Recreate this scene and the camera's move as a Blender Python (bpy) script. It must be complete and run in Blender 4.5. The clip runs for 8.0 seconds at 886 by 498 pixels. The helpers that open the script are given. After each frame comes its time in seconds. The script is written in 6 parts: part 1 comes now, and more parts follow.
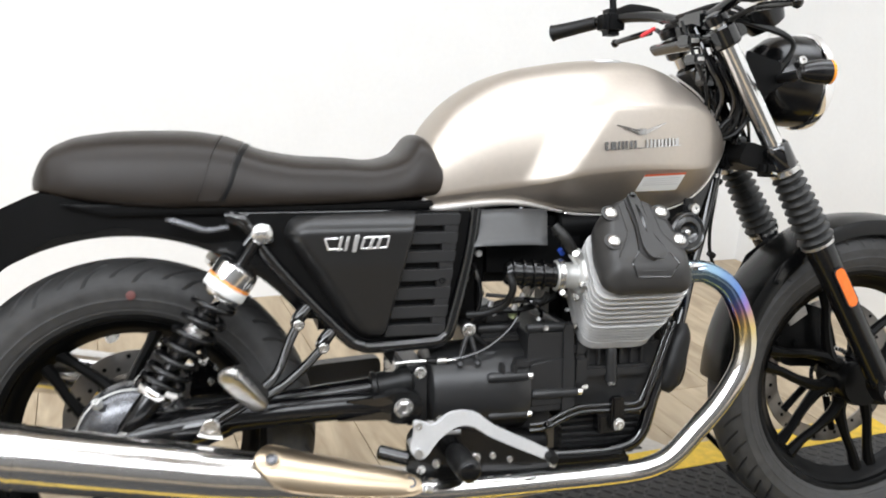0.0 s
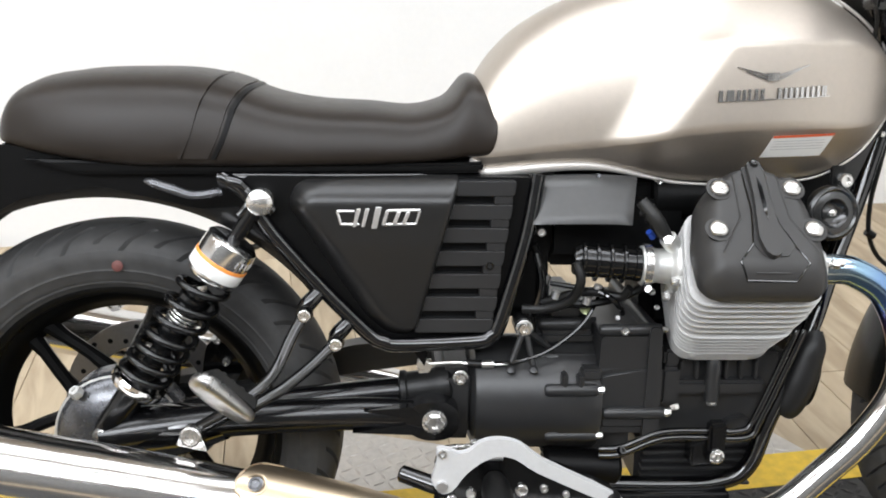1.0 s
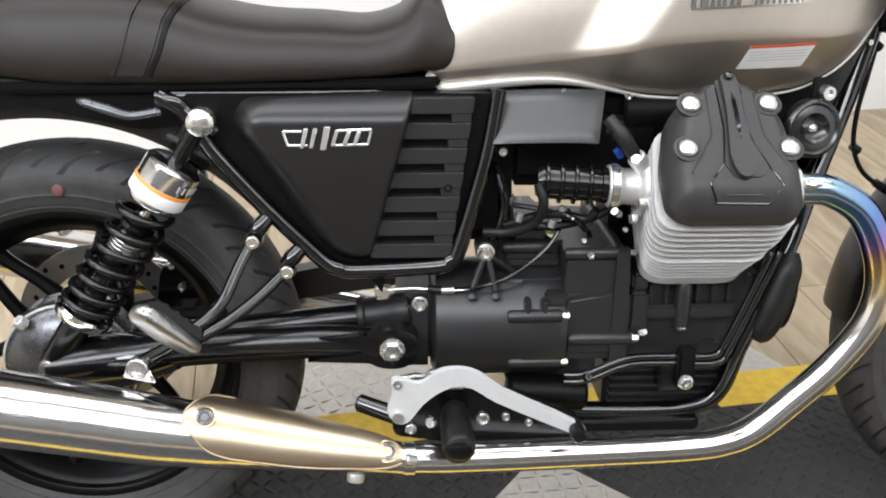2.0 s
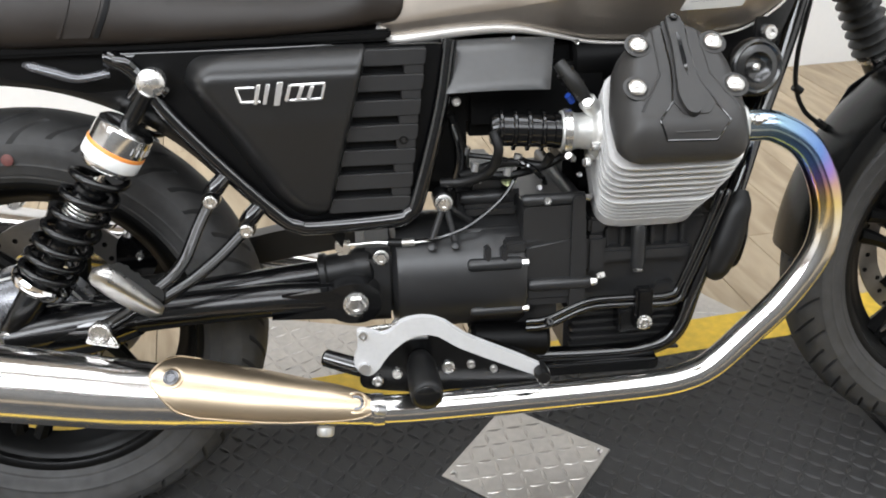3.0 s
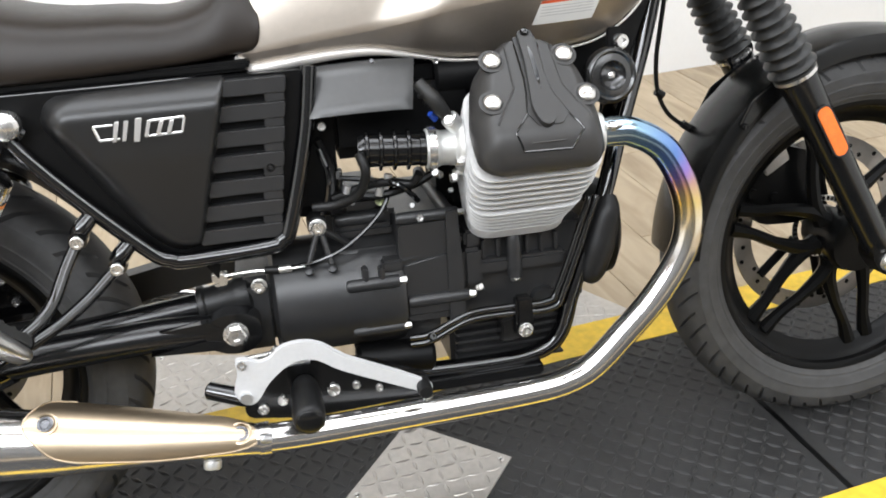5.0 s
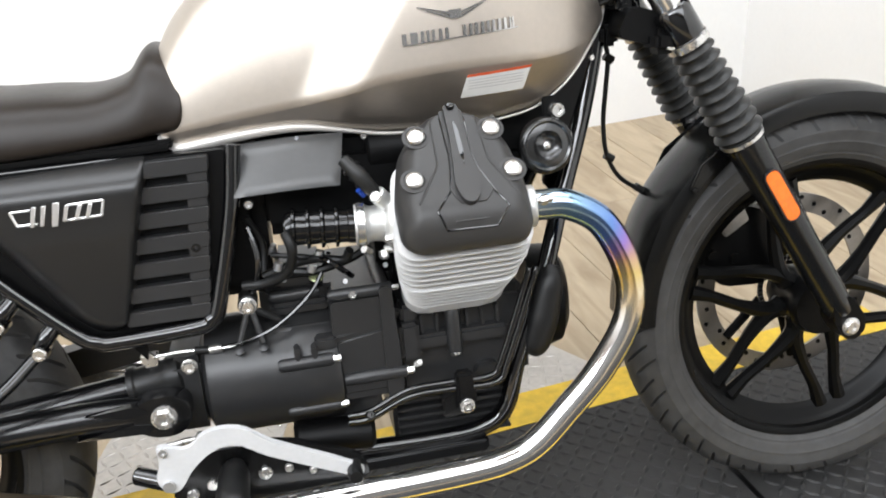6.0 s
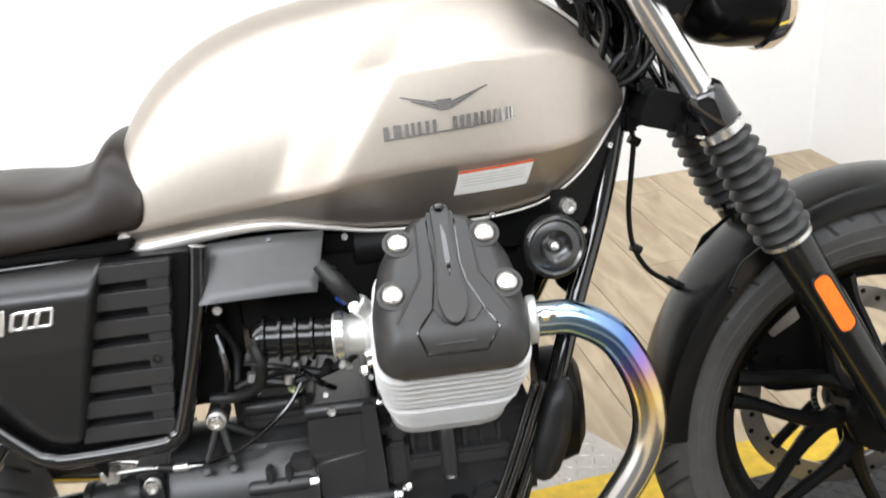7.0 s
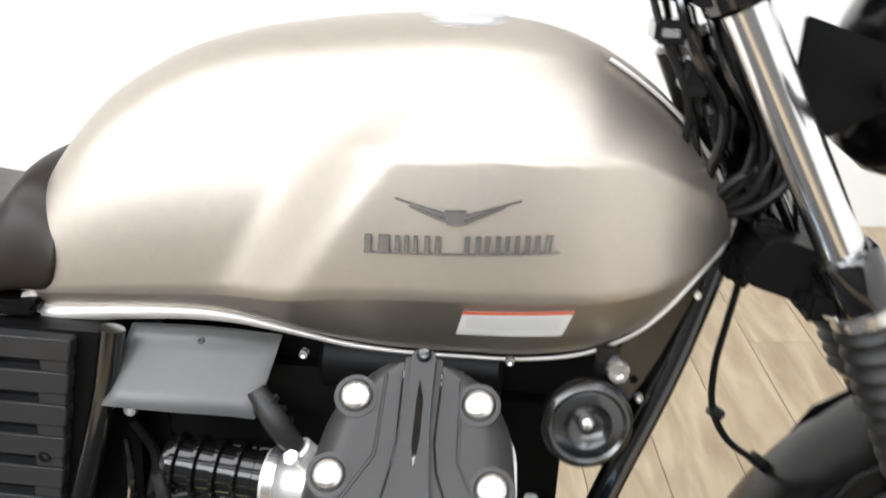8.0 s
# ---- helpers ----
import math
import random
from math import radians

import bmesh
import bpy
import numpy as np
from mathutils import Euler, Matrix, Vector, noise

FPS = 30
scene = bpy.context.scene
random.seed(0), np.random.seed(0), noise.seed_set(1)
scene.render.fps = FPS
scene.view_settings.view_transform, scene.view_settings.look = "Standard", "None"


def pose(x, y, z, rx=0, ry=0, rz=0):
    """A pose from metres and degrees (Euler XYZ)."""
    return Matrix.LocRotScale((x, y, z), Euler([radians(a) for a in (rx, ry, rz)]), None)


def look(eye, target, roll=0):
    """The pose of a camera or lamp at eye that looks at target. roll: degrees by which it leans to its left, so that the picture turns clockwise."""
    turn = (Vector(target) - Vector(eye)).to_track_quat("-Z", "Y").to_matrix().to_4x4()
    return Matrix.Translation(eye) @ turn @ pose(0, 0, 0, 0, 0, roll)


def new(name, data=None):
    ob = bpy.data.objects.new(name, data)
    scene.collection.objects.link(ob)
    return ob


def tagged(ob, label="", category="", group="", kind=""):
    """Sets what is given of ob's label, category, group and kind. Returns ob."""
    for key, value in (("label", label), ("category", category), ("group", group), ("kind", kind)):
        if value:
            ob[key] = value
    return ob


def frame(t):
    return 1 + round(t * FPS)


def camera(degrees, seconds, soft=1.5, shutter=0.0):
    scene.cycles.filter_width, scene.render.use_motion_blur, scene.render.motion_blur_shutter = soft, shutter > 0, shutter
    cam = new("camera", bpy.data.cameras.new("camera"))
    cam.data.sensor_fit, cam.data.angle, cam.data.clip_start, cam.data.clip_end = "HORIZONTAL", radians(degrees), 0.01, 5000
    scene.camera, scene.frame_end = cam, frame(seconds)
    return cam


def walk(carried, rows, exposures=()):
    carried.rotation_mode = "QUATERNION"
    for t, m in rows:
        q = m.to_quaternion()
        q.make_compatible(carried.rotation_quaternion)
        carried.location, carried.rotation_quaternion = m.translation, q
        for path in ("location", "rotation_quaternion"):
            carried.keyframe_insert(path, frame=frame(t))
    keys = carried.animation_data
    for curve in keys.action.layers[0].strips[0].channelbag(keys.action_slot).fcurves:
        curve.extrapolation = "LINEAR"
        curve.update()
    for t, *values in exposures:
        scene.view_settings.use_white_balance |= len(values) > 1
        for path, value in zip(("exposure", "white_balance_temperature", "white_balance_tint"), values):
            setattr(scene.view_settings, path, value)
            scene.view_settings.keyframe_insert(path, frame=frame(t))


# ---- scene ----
cam = camera(52.2, 8.0, soft=1.8, shutter=0.3)
PATH = [
    (0, (0.153, -1.426, 1.096), (0.629, 0.427, 0.515), 2.9),
    (0.2, (0.241, -1.36, 1.113), (0.664, 0.505, 0.527), 1.1),
    (0.5, (0.273, -1.257, 1.1), (0.624, 0.597, 0.436), 0.7),
    (0.7, (0.338, -1.199, 1.101), (0.575, 0.651, 0.38), 1.4),
    (1, (0.388, -1.108, 1.101), (0.493, 0.72, 0.297), 1.5),
    (1.5, (0.449, -1.038, 1.103), (0.53, 0.734, 0.179), 1.5),
    (2.8, (0.449, -1.071, 1.071), (0.622, 0.639, 0.049), -0.1),
    (3, (0.441, -1.075, 1.067), (0.639, 0.632, 0.042), -0.0),
    (3.5, (0.445, -1.084, 1.064), (0.706, 0.611, 0.035), -0.2),
    (4, (0.461, -1.092, 1.07), (0.753, 0.607, 0.055), 0.1),
    (4.5, (0.494, -1.097, 1.074), (0.831, 0.605, 0.08), -0.7),
    (4.7, (0.498, -1.098, 1.074), (0.851, 0.603, 0.082), -0.8),
    (5.8, (0.607, -1.081, 1.092), (0.908, 0.648, 0.133), -4.3),
    (6, (0.64, -1.071, 1.106), (0.946, 0.675, 0.178), -3.3),
    (6.2, (0.676, -1.066, 1.107), (0.924, 0.691, 0.184), -3.7),
    (6.5, (0.727, -1.052, 1.127), (0.889, 0.724, 0.221), -3.4),
    (7, (0.767, -0.923, 1.132), (0.916, 0.869, 0.257), -4.7),
    (7.2, (0.782, -0.84, 1.123), (0.956, 0.934, 0.217), -3.8),
    (7.5, (0.783, -0.746, 1.15), (1.029, 0.988, 0.184), -0.5),
    (7.7, (0.815, -0.69, 1.151), (0.955, 1.053, 0.18), -2.3),
    (8, (0.892, -0.594, 1.153), (0.76, 1.148, 0.178), 2.3),
]
walk(cam, [(t, look(eye, target, roll)) for t, eye, target, roll in PATH], [(0.0, 0.12), (1.5, 0.14), (3.5, 0.12), (4.5, 0.26), (6.0, 0.36), (6.5, 0.38), (7.0, 0.42), (8.0, 0.40)])

# ---- light ----
world = bpy.data.worlds.new("world")
scene.world = world
world.use_nodes = True
world.node_tree.nodes["Background"].inputs[0].default_value = (0.95, 0.98, 1.0, 1)
world.node_tree.nodes["Background"].inputs[1].default_value = 0.05
scene.view_settings.exposure = 0.0


def ceiling_lamp(x, y, z, sx, sy, watts):
    d = bpy.data.lights.new("ceiling_lamp", "AREA")
    d.shape, d.size, d.size_y, d.energy, d.color = "RECTANGLE", sx, sy, watts, (0.92, 0.965, 1.03)
    o = new("ceiling_lamp", d)
    o.location = (x, y, z)


# ---- materials ----
def material(name, color, rough=0.5, metal=0.0, spec=0.5, grain=0.0, scale=60.0, bump=0.0, bscale=300.0, coat=0.0, vary=0.15, rvary=0.1):
    """Principled surface: base colour varied at two scales, roughness varied, fine bump."""
    m = bpy.data.materials.new(name)
    m.use_nodes = True
    nt = m.node_tree
    b = nt.nodes["Principled BSDF"]
    b.inputs["Metallic"].default_value = metal
    b.inputs["Coat Weight"].default_value = coat
    b.inputs["Specular IOR Level"].default_value = spec
    b.inputs["Coat Roughness"].default_value = 0.12
    tc = nt.nodes.new("ShaderNodeTexCoord")
    n1 = nt.nodes.new("ShaderNodeTexNoise")
    n1.inputs["Scale"].default_value, n1.inputs["Detail"].default_value = scale * 0.12, 4
    n2 = nt.nodes.new("ShaderNodeTexNoise")
    n2.inputs["Scale"].default_value, n2.inputs["Detail"].default_value = scale, 6
    for n in (n1, n2):
        nt.links.new(tc.outputs["Object"], n.inputs["Vector"])
    add = nt.nodes.new("ShaderNodeMath")
    add.operation = "ADD"
    nt.links.new(n1.outputs["Fac"], add.inputs[0])
    nt.links.new(n2.outputs["Fac"], add.inputs[1])
    ramp = nt.nodes.new("ShaderNodeMapRange")
    ramp.inputs["From Min"].default_value, ramp.inputs["From Max"].default_value = 0.6, 1.4
    ramp.inputs["To Min"].default_value, ramp.inputs["To Max"].default_value = 1 - vary, 1 + vary
    nt.links.new(add.outputs[0], ramp.inputs["Value"])
    mul = nt.nodes.new("ShaderNodeVectorMath")
    mul.operation = "SCALE"
    mul.inputs[0].default_value = color
    nt.links.new(ramp.outputs[0], mul.inputs["Scale"])
    nt.links.new(mul.outputs[0], b.inputs["Base Color"])
    rr = nt.nodes.new("ShaderNodeMapRange")
    rr.inputs["From Min"].default_value, rr.inputs["From Max"].default_value = 0.6, 1.4
    rr.inputs["To Min"].default_value, rr.inputs["To Max"].default_value = max(0.02, rough * (1 - rvary)), min(1, rough * (1 + rvary))
    nt.links.new(add.outputs[0], rr.inputs["Value"])
    nt.links.new(rr.outputs[0], b.inputs["Roughness"])
    if bump:
        n3 = nt.nodes.new("ShaderNodeTexNoise")
        n3.inputs["Scale"].default_value, n3.inputs["Detail"].default_value = bscale, 3
        nt.links.new(tc.outputs["Object"], n3.inputs["Vector"])
        bp = nt.nodes.new("ShaderNodeBump")
        bp.inputs["Strength"].default_value, bp.inputs["Distance"].default_value = bump, 0.001
        nt.links.new(n3.outputs["Fac"], bp.inputs["Height"])
        nt.links.new(bp.outputs[0], b.inputs["Normal"])
    return m


def shader(m):
    return m.node_tree.nodes["Principled BSDF"]


wall_paint = material("wall_paint", (0.82, 0.82, 0.81), 0.6, bump=0.15, bscale=120, vary=0.02)
wall_grey = material("wall_grey", (0.11, 0.11, 0.108), 0.6, vary=0.05)
ceiling_paint = material("ceiling_paint", (0.42, 0.36, 0.29), 0.8, vary=0.05)
rubber_mat_mat = material("rubber_mat", (0.027, 0.0265, 0.026), 0.50, spec=0.32, bump=0.4, bscale=500, scale=40, vary=0.4)
yellow_vinyl = material("yellow_vinyl", (0.70, 0.46, 0.03), 0.5, bump=0.3, bscale=200, scale=45, vary=0.3)
tread_steel = material("tread_steel", (0.46, 0.435, 0.405), 0.33, 0.85, scale=80, vary=0.15, bump=0.2)
tank_paint = material("tank_paint", (0.49, 0.440, 0.385), 0.44, 0.92, scale=900, vary=0.05, bump=0.04, bscale=2500, rvary=0.05)
seam_metal = material("seam_metal", (0.64, 0.615, 0.58), 0.42, 0.6, vary=0.05)
seat_vinyl = material("seat_vinyl", (0.014, 0.0102, 0.0075), 0.38, spec=0.32, bump=0.25, bscale=900, scale=40, vary=0.12)
satin_black = material("satin_black", (0.0035, 0.0035, 0.0037), 0.22, vary=0.1)
matt_black = material("matt_black", (0.002, 0.002, 0.0021), 0.45, spec=0.15, bump=0.1, bscale=1200, vary=0.15)
gloss_black = material("gloss_black", (0.002, 0.002, 0.0022), 0.09, coat=0.7, vary=0.1)
engine_black = material("engine_black", (0.0175, 0.0175, 0.0178), 0.36, spec=0.45, bump=0.08, bscale=1500, scale=90, vary=0.12)
cover_grey = material("cover_grey", (0.029, 0.0278, 0.0266), 0.42, spec=0.42, bump=0.12, bscale=1500, scale=90, vary=0.1)
tyre_rubber = material("tyre_rubber", (0.047, 0.0465, 0.046), 0.60, spec=0.35, bump=0.15, bscale=500, scale=50, vary=0.4)
chrome = material("chrome", (0.85, 0.84, 0.83), 0.06, 1.0, vary=0.02)
fork_chrome = material("fork_chrome", (0.78, 0.775, 0.77), 0.17, 1.0, vary=0.03)
brushed_alloy = material("brushed_alloy", (0.62, 0.62, 0.62), 0.38, 0.9, scale=200, vary=0.1)
cast_alloy = material("cast_alloy", (0.68, 0.68, 0.66), 0.45, 0.75, scale=150, vary=0.1, bump=0.2, bscale=900)
bolt_zinc = material("bolt_zinc", (0.66, 0.65, 0.63), 0.27, 0.95, vary=0.08)
rubber = material("rubber", (0.006, 0.006, 0.006), 0.42, spec=0.35, vary=0.15)
amber_lens = material("amber_lens", (0.85, 0.30, 0.01), 0.2, coat=0.5, scale=500, vary=0.2)
orange_lens = material("orange_lens", (0.80, 0.155, 0.006), 0.2, coat=0.5, scale=500, vary=0.25)
pedal_grey = material("pedal_grey", (0.60, 0.60, 0.60), 0.42, 0.25, scale=200, vary=0.06)
wheel_black = material("wheel_black", (0.003, 0.003, 0.003), 0.30, spec=0.12, vary=0.1)
cover_satin = material("cover_satin", (0.010, 0.0098, 0.0096), 0.32, spec=0.5, bump=0.06, bscale=1500, scale=60, vary=0.12)
panel_black = material("panel_black", (0.018, 0.018, 0.0185), 0.36, vary=0.08)
cover_chrome = material("cover_chrome", (0.80, 0.79, 0.78), 0.30, 0.85, vary=0.03)
badge_chrome = material("badge_chrome", (0.62, 0.61, 0.60), 0.20, 1.0, vary=0.03)
gaiter_rubber = material("gaiter_rubber", (0.016, 0.0158, 0.015), 0.44, spec=0.35, vary=0.2)
drive_grey = material("drive_grey", (0.115, 0.117, 0.124), 0.27, 0.8, scale=120, vary=0.1)
white_label = material("white_label", (0.8, 0.8, 0.78), 0.5, vary=0.03)
red_print = material("red_print", (0.75, 0.12, 0.04), 0.5, vary=0.03)
grey_print = material("grey_print", (0.45, 0.45, 0.45), 0.5, vary=0.05)


# ---- mesh helpers ----
def part(name, bm, mat, parent=None, label="", angle=40):
    me = bpy.data.meshes.new(name)
    bmesh.ops.recalc_face_normals(bm, faces=bm.faces)
    bm.to_mesh(me)
    bm.free()
    me.polygons.foreach_set("use_smooth", [True] * len(me.polygons))
    me.set_sharp_from_angle(angle=radians(angle))
    me.materials.append(mat)
    o = new(name, me)
    o.parent = parent
    if label:
        o["label"] = label
    return o


def spline(pts, n=8, closed=False):
    """Points of a smooth curve through pts (Catmull-Rom)."""
    P = [Vector(p) for p in pts]
    out = []
    m = len(P)
    for i in range(m if closed else m - 1):
        a = P[(i - 1) % m] if closed or i else P[0] * 2 - P[1]
        b, c = P[i], P[(i + 1) % m]
        d = P[(i + 2) % m] if closed or i + 2 < m else P[-1] * 2 - P[-2]
        for k in range(n):
            t = k / n
            out.append(0.5 * (2 * b + (c - a) * t + (2 * a - 5 * b + 4 * c - d) * t * t + (3 * b - a - 3 * c + d) * t ** 3))
    if not closed:
        out.append(P[-1])
    return out


def rings(bm, loops, closed=False, caps=True):
    """Skin a list of rings of points."""
    vs = [[bm.verts.new(p) for p in loop] for loop in loops]
    n = len(vs[0])
    for i in range(len(vs) if closed else len(vs) - 1):
        a, b = vs[i], vs[(i + 1) % len(vs)]
        for k in range(n):
            bm.faces.new((a[k], a[(k + 1) % n], b[(k + 1) % n], b[k]))
    if caps and not closed:
        bm.faces.new(vs[0][::-1])
        bm.faces.new(vs[-1])
    return bm


def tube(pts, r, n=8, seg=12, bm=None, smooth=True, flat=1.0):
    """A round bar along a curve; r is a radius or one radius a point."""
    bm = bm or bmesh.new()
    rs = r if isinstance(r, (list, tuple)) else [r] * len(pts)
    line = spline(pts, n) if smooth and len(pts) > 2 else [Vector(p) for p in pts]
    k = len(line) - 1
    radii = [float(np.interp(i / k, np.linspace(0, 1, len(rs)), rs)) for i in range(k + 1)]
    loops, side = [], None
    for i, p in enumerate(line):
        t = (line[min(i + 1, k)] - line[max(i - 1, 0)]).normalized()
        if side is None:
            side = t.orthogonal().normalized()
        side = (side - t * side.dot(t)).normalized()
        up = t.cross(side)
        loops.append([p + (side * math.cos(2 * math.pi * j / seg) + up * math.sin(2 * math.pi * j / seg) * flat) * radii[i] for j in range(seg)])
    return rings(bm, loops)


def lathe(profile, m, seg=32, bm=None, closed=False):
    """Turn a profile of (radius, height) round the z axis of the pose m."""
    bm = bm or bmesh.new()
    loops = [[m @ Vector((max(r, 1e-4) * math.cos(2 * math.pi * j / seg), max(r, 1e-4) * math.sin(2 * math.pi * j / seg), h)) for j in range(seg)] for r, h in profile]
    return rings(bm, loops, closed)


def along(p, d):
    """A pose at p whose z axis points along d."""
    return Matrix.Translation(p) @ Vector(d).to_track_quat("Z", "Y").to_matrix().to_4x4()


def prism(outline, y0, y1, bevel=0.0, seg=2, bm=None, m=None):
    """An (x, z) outline carried from y0 to y1, edges rounded."""
    own = bmesh.new()
    m = m or Matrix()
    rings(own, [[m @ Vector((x, y, z)) for x, z in outline] for y in (y0, y1)])
    if bevel:
        bmesh.ops.bevel(own, geom=own.edges[:], offset=bevel, segments=seg, affect="EDGES", clamp_overlap=True)
    return merge(bm, own)


def merge(bm, own):
    if bm is None:
        return own
    me = bpy.data.meshes.new("tmp")
    own.to_mesh(me)
    own.free()
    bm.from_mesh(me)
    bpy.data.meshes.remove(me)
    return bm


def block(x0, x1, y0, y1, z0, z1, bevel=0.004, seg=2, bm=None, m=None):
    return prism([(x0, z0), (x1, z0), (x1, z1), (x0, z1)], y0, y1, bevel, seg, bm, m)


def rod(p, q, r, seg=16, bm=None, bevel=0.0):
    p, q = Vector(p), Vector(q)
    h = (q - p).length
    b = min(bevel, r * 0.5)
    prof = [(r - b, 0), (r, b), (r, h - b), (r - b, h)] if b else [(r, 0), (r, h)]
    return lathe(prof, along(p, q - p), seg, bm)


def bolt(p, d, r, h, parent, mat=None, name="bolt", seg=6, washer=0.0):
    m = along(p, d)
    bm = bmesh.new()
    if washer:
        lathe([(washer, 0), (washer, 0.002), (washer * 0.9, 0.0026)], m, 20, bm)
    lathe([(r, 0), (r, h * 0.8), (r * 0.85, h), (r * 0.5, h), (r * 0.45, h * 0.6), (0.0005, h * 0.6)], m, seg, bm)
    return part(name, bm, mat or bolt_zinc, parent)


def curve1(xs, ys):
    """A smooth function through the given stations."""
    xs, ys = np.array(xs), np.array(ys)
    d = np.gradient(ys, xs)

    def f(x):
        i = int(np.clip(np.searchsorted(xs, x) - 1, 0, len(xs) - 2))
        h = xs[i + 1] - xs[i]
        t = float(np.clip((x - xs[i]) / h, 0, 1))
        return float((2 * t ** 3 - 3 * t * t + 1) * ys[i] + (t ** 3 - 2 * t * t + t) * h * d[i] + (3 * t * t - 2 * t ** 3) * ys[i + 1] + (t ** 3 - t * t) * h * d[i + 1])
    return f


def round_poly(pts, r, n=4):
    """An outline with rounded corners."""
    out = []
    m = len(pts)
    for i in range(m):
        a, b, c = Vector(pts[i - 1]), Vector(pts[i]), Vector(pts[(i + 1) % m])
        u, v = (a - b), (c - b)
        k = min(r, u.length * 0.45, v.length * 0.45)
        p, q = b + u.normalized() * k, b + v.normalized() * k
        for j in range(n + 1):
            t = j / n
            w = p * (1 - t) ** 2 + b * 2 * t * (1 - t) + q * t * t
            out.append((w.x, w.y))
    return out

# ---- setting ----
YAW = radians(7.5)
room = Matrix.Rotation(YAW, 4, "Z")   # the room and the platform stand slightly turned to the motorcycle


def structure(name, bm, mat, label="", category=""):
    o = part(name, bm, mat)
    o.matrix_world = room
    return tagged(o, label, category, kind="structure")


def slab(x0, x1, y0, y1, z0, z1, bevel=0.0):
    return block(x0, x1, y0, y1, z0, z1, bevel)


# room axes: the far wall at y = WY, the side wall at x = WX
WX, WY, RX, RY, RZ = 2.50, 1.53, -5.0, -4.4, 2.9
wood_floor = material("wood_floor", (0.45, 0.34, 0.22), 0.45, scale=30, vary=0.1)
floor = structure("floor", slab(RX, WX, RY, WY, -0.12, -0.022), wood_floor, "light oak plank floor along a white wall", "floor")
structure("wall_back", slab(RX - 0.15, WX + 0.15, WY, WY + 0.15, -0.12, RZ), wall_paint, "plain white painted wall behind the motorcycle", "wall")
structure("wall_right", slab(WX, WX + 0.15, RY, WY, -0.12, RZ), wall_paint, "plain white painted side wall", "wall")
structure("wall_left", slab(RX - 0.15, RX, RY, WY, -0.12, RZ), wall_paint, "plain white painted wall", "wall")
structure("wall_front", slab(RX - 0.15, WX + 0.15, RY - 0.15, RY, -0.12, RZ), wall_grey, "plain grey painted wall", "wall")
structure("ceiling", slab(RX - 0.15, WX + 0.15, RY - 0.15, WY + 0.15, RZ, RZ + 0.1), ceiling_paint, "plain light grey ceiling", "ceiling")
# broad luminous ceiling panels, with one row of brighter tubes between them
for ly, wide, watts, shares in ((-0.10, 1.0, 31, (1.15, 1.0, 1.05)), (-2.60, 1.7, 80, (1.75, 1.05, 0.62))):
    for lx, share in zip((-2.55, -0.55, 1.45), shares):
        p = room @ Vector((lx, ly, RZ - 0.05))
        ceiling_lamp(p.x, p.y, p.z, 1.99, wide, watts * share)
for lx in (-2.55, -0.55, 1.45):
    p = room @ Vector((lx, -1.20, RZ - 0.07))
    ceiling_lamp(p.x, p.y, p.z, 1.5, 0.2, 5)

mat_base = structure("rubber_mat", slab(-1.2, 1.9, -0.36, 0.12, -0.02, 0.0), rubber_mat_mat, "black rubber mat with raised tread pattern", "mat")
for ya, yb in ((0.12, 0.215), (-0.455, -0.36)):
    structure("yellow_border", slab(-1.2, 1.9, ya, yb, -0.02, 0.001), yellow_vinyl, "yellow border strip of the mat", "border")

# unseen dark floor strip, added so tank and black parts reflect less wood
structure("reflection_mat", slab(-2.2, 1.9, -2.1, -0.458, -0.02, -0.001), rubber_mat_mat, "unseen black matting added to darken reflections in the motorcycle", "mat")

# ---- motorcycle ----
bike = new("motorcycle")
bike.rotation_euler = (radians(-10), 0, 0)
tagged(bike, "matt champagne and black roadster motorcycle leaning on its side stand", "motorcycle")


# fuel tank: domed top, knee recess behind, swelled side panel in front, undercut below
TX = [0.490, 0.505, 0.535, 0.58, 0.66, 0.72, 0.76, 0.80, 0.86, 0.93, 0.975, 1.02, 1.055, 1.078]
t_top = curve1(TX, [0.815, 0.842, 0.879, 0.913, 0.946, 0.958, 0.964, 0.968, 0.970, 0.961, 0.943, 0.912, 0.876, 0.842])
t_zs = curve1(TX, [0.780, 0.790, 0.815, 0.840, 0.862, 0.872, 0.877, 0.880, 0.883, 0.883, 0.880, 0.866, 0.846, 0.830])
t_knee = curve1(TX, [0.099, 0.103, 0.107, 0.111, 0.117, 0.123, 0.128, 0.132, 0.135, 0.130, 0.119, 0.100, 0.075, 0.054])
t_mid = curve1(TX, [0.099, 0.103, 0.108, 0.116, 0.136, 0.150, 0.157, 0.161, 0.163, 0.155, 0.142, 0.117, 0.084, 0.057])
t_cr = curve1(TX, [0.728, 0.728, 0.731, 0.736, 0.745, 0.757, 0.766, 0.771, 0.775, 0.776, 0.776, 0.782, 0.794, 0.807])
t_bot = curve1(TX, [0.711, 0.708, 0.710, 0.715, 0.716, 0.704, 0.695, 0.692, 0.693, 0.697, 0.708, 0.742, 0.778, 0.800])
t_wb = curve1(TX, [0.088, 0.091, 0.092, 0.092, 0.088, 0.083, 0.079, 0.079, 0.081, 0.081, 0.080, 0.086, 0.066, 0.046])


def roll(d, reach):
    """How far a moulded edge has risen at the distance d from it."""
    t = 1 - min(1.0, max(0.0, d / reach))
    return 1 - t * t


def ease(t):
    t = min(1, max(0, t))
    return t * t * (3 - 2 * t)


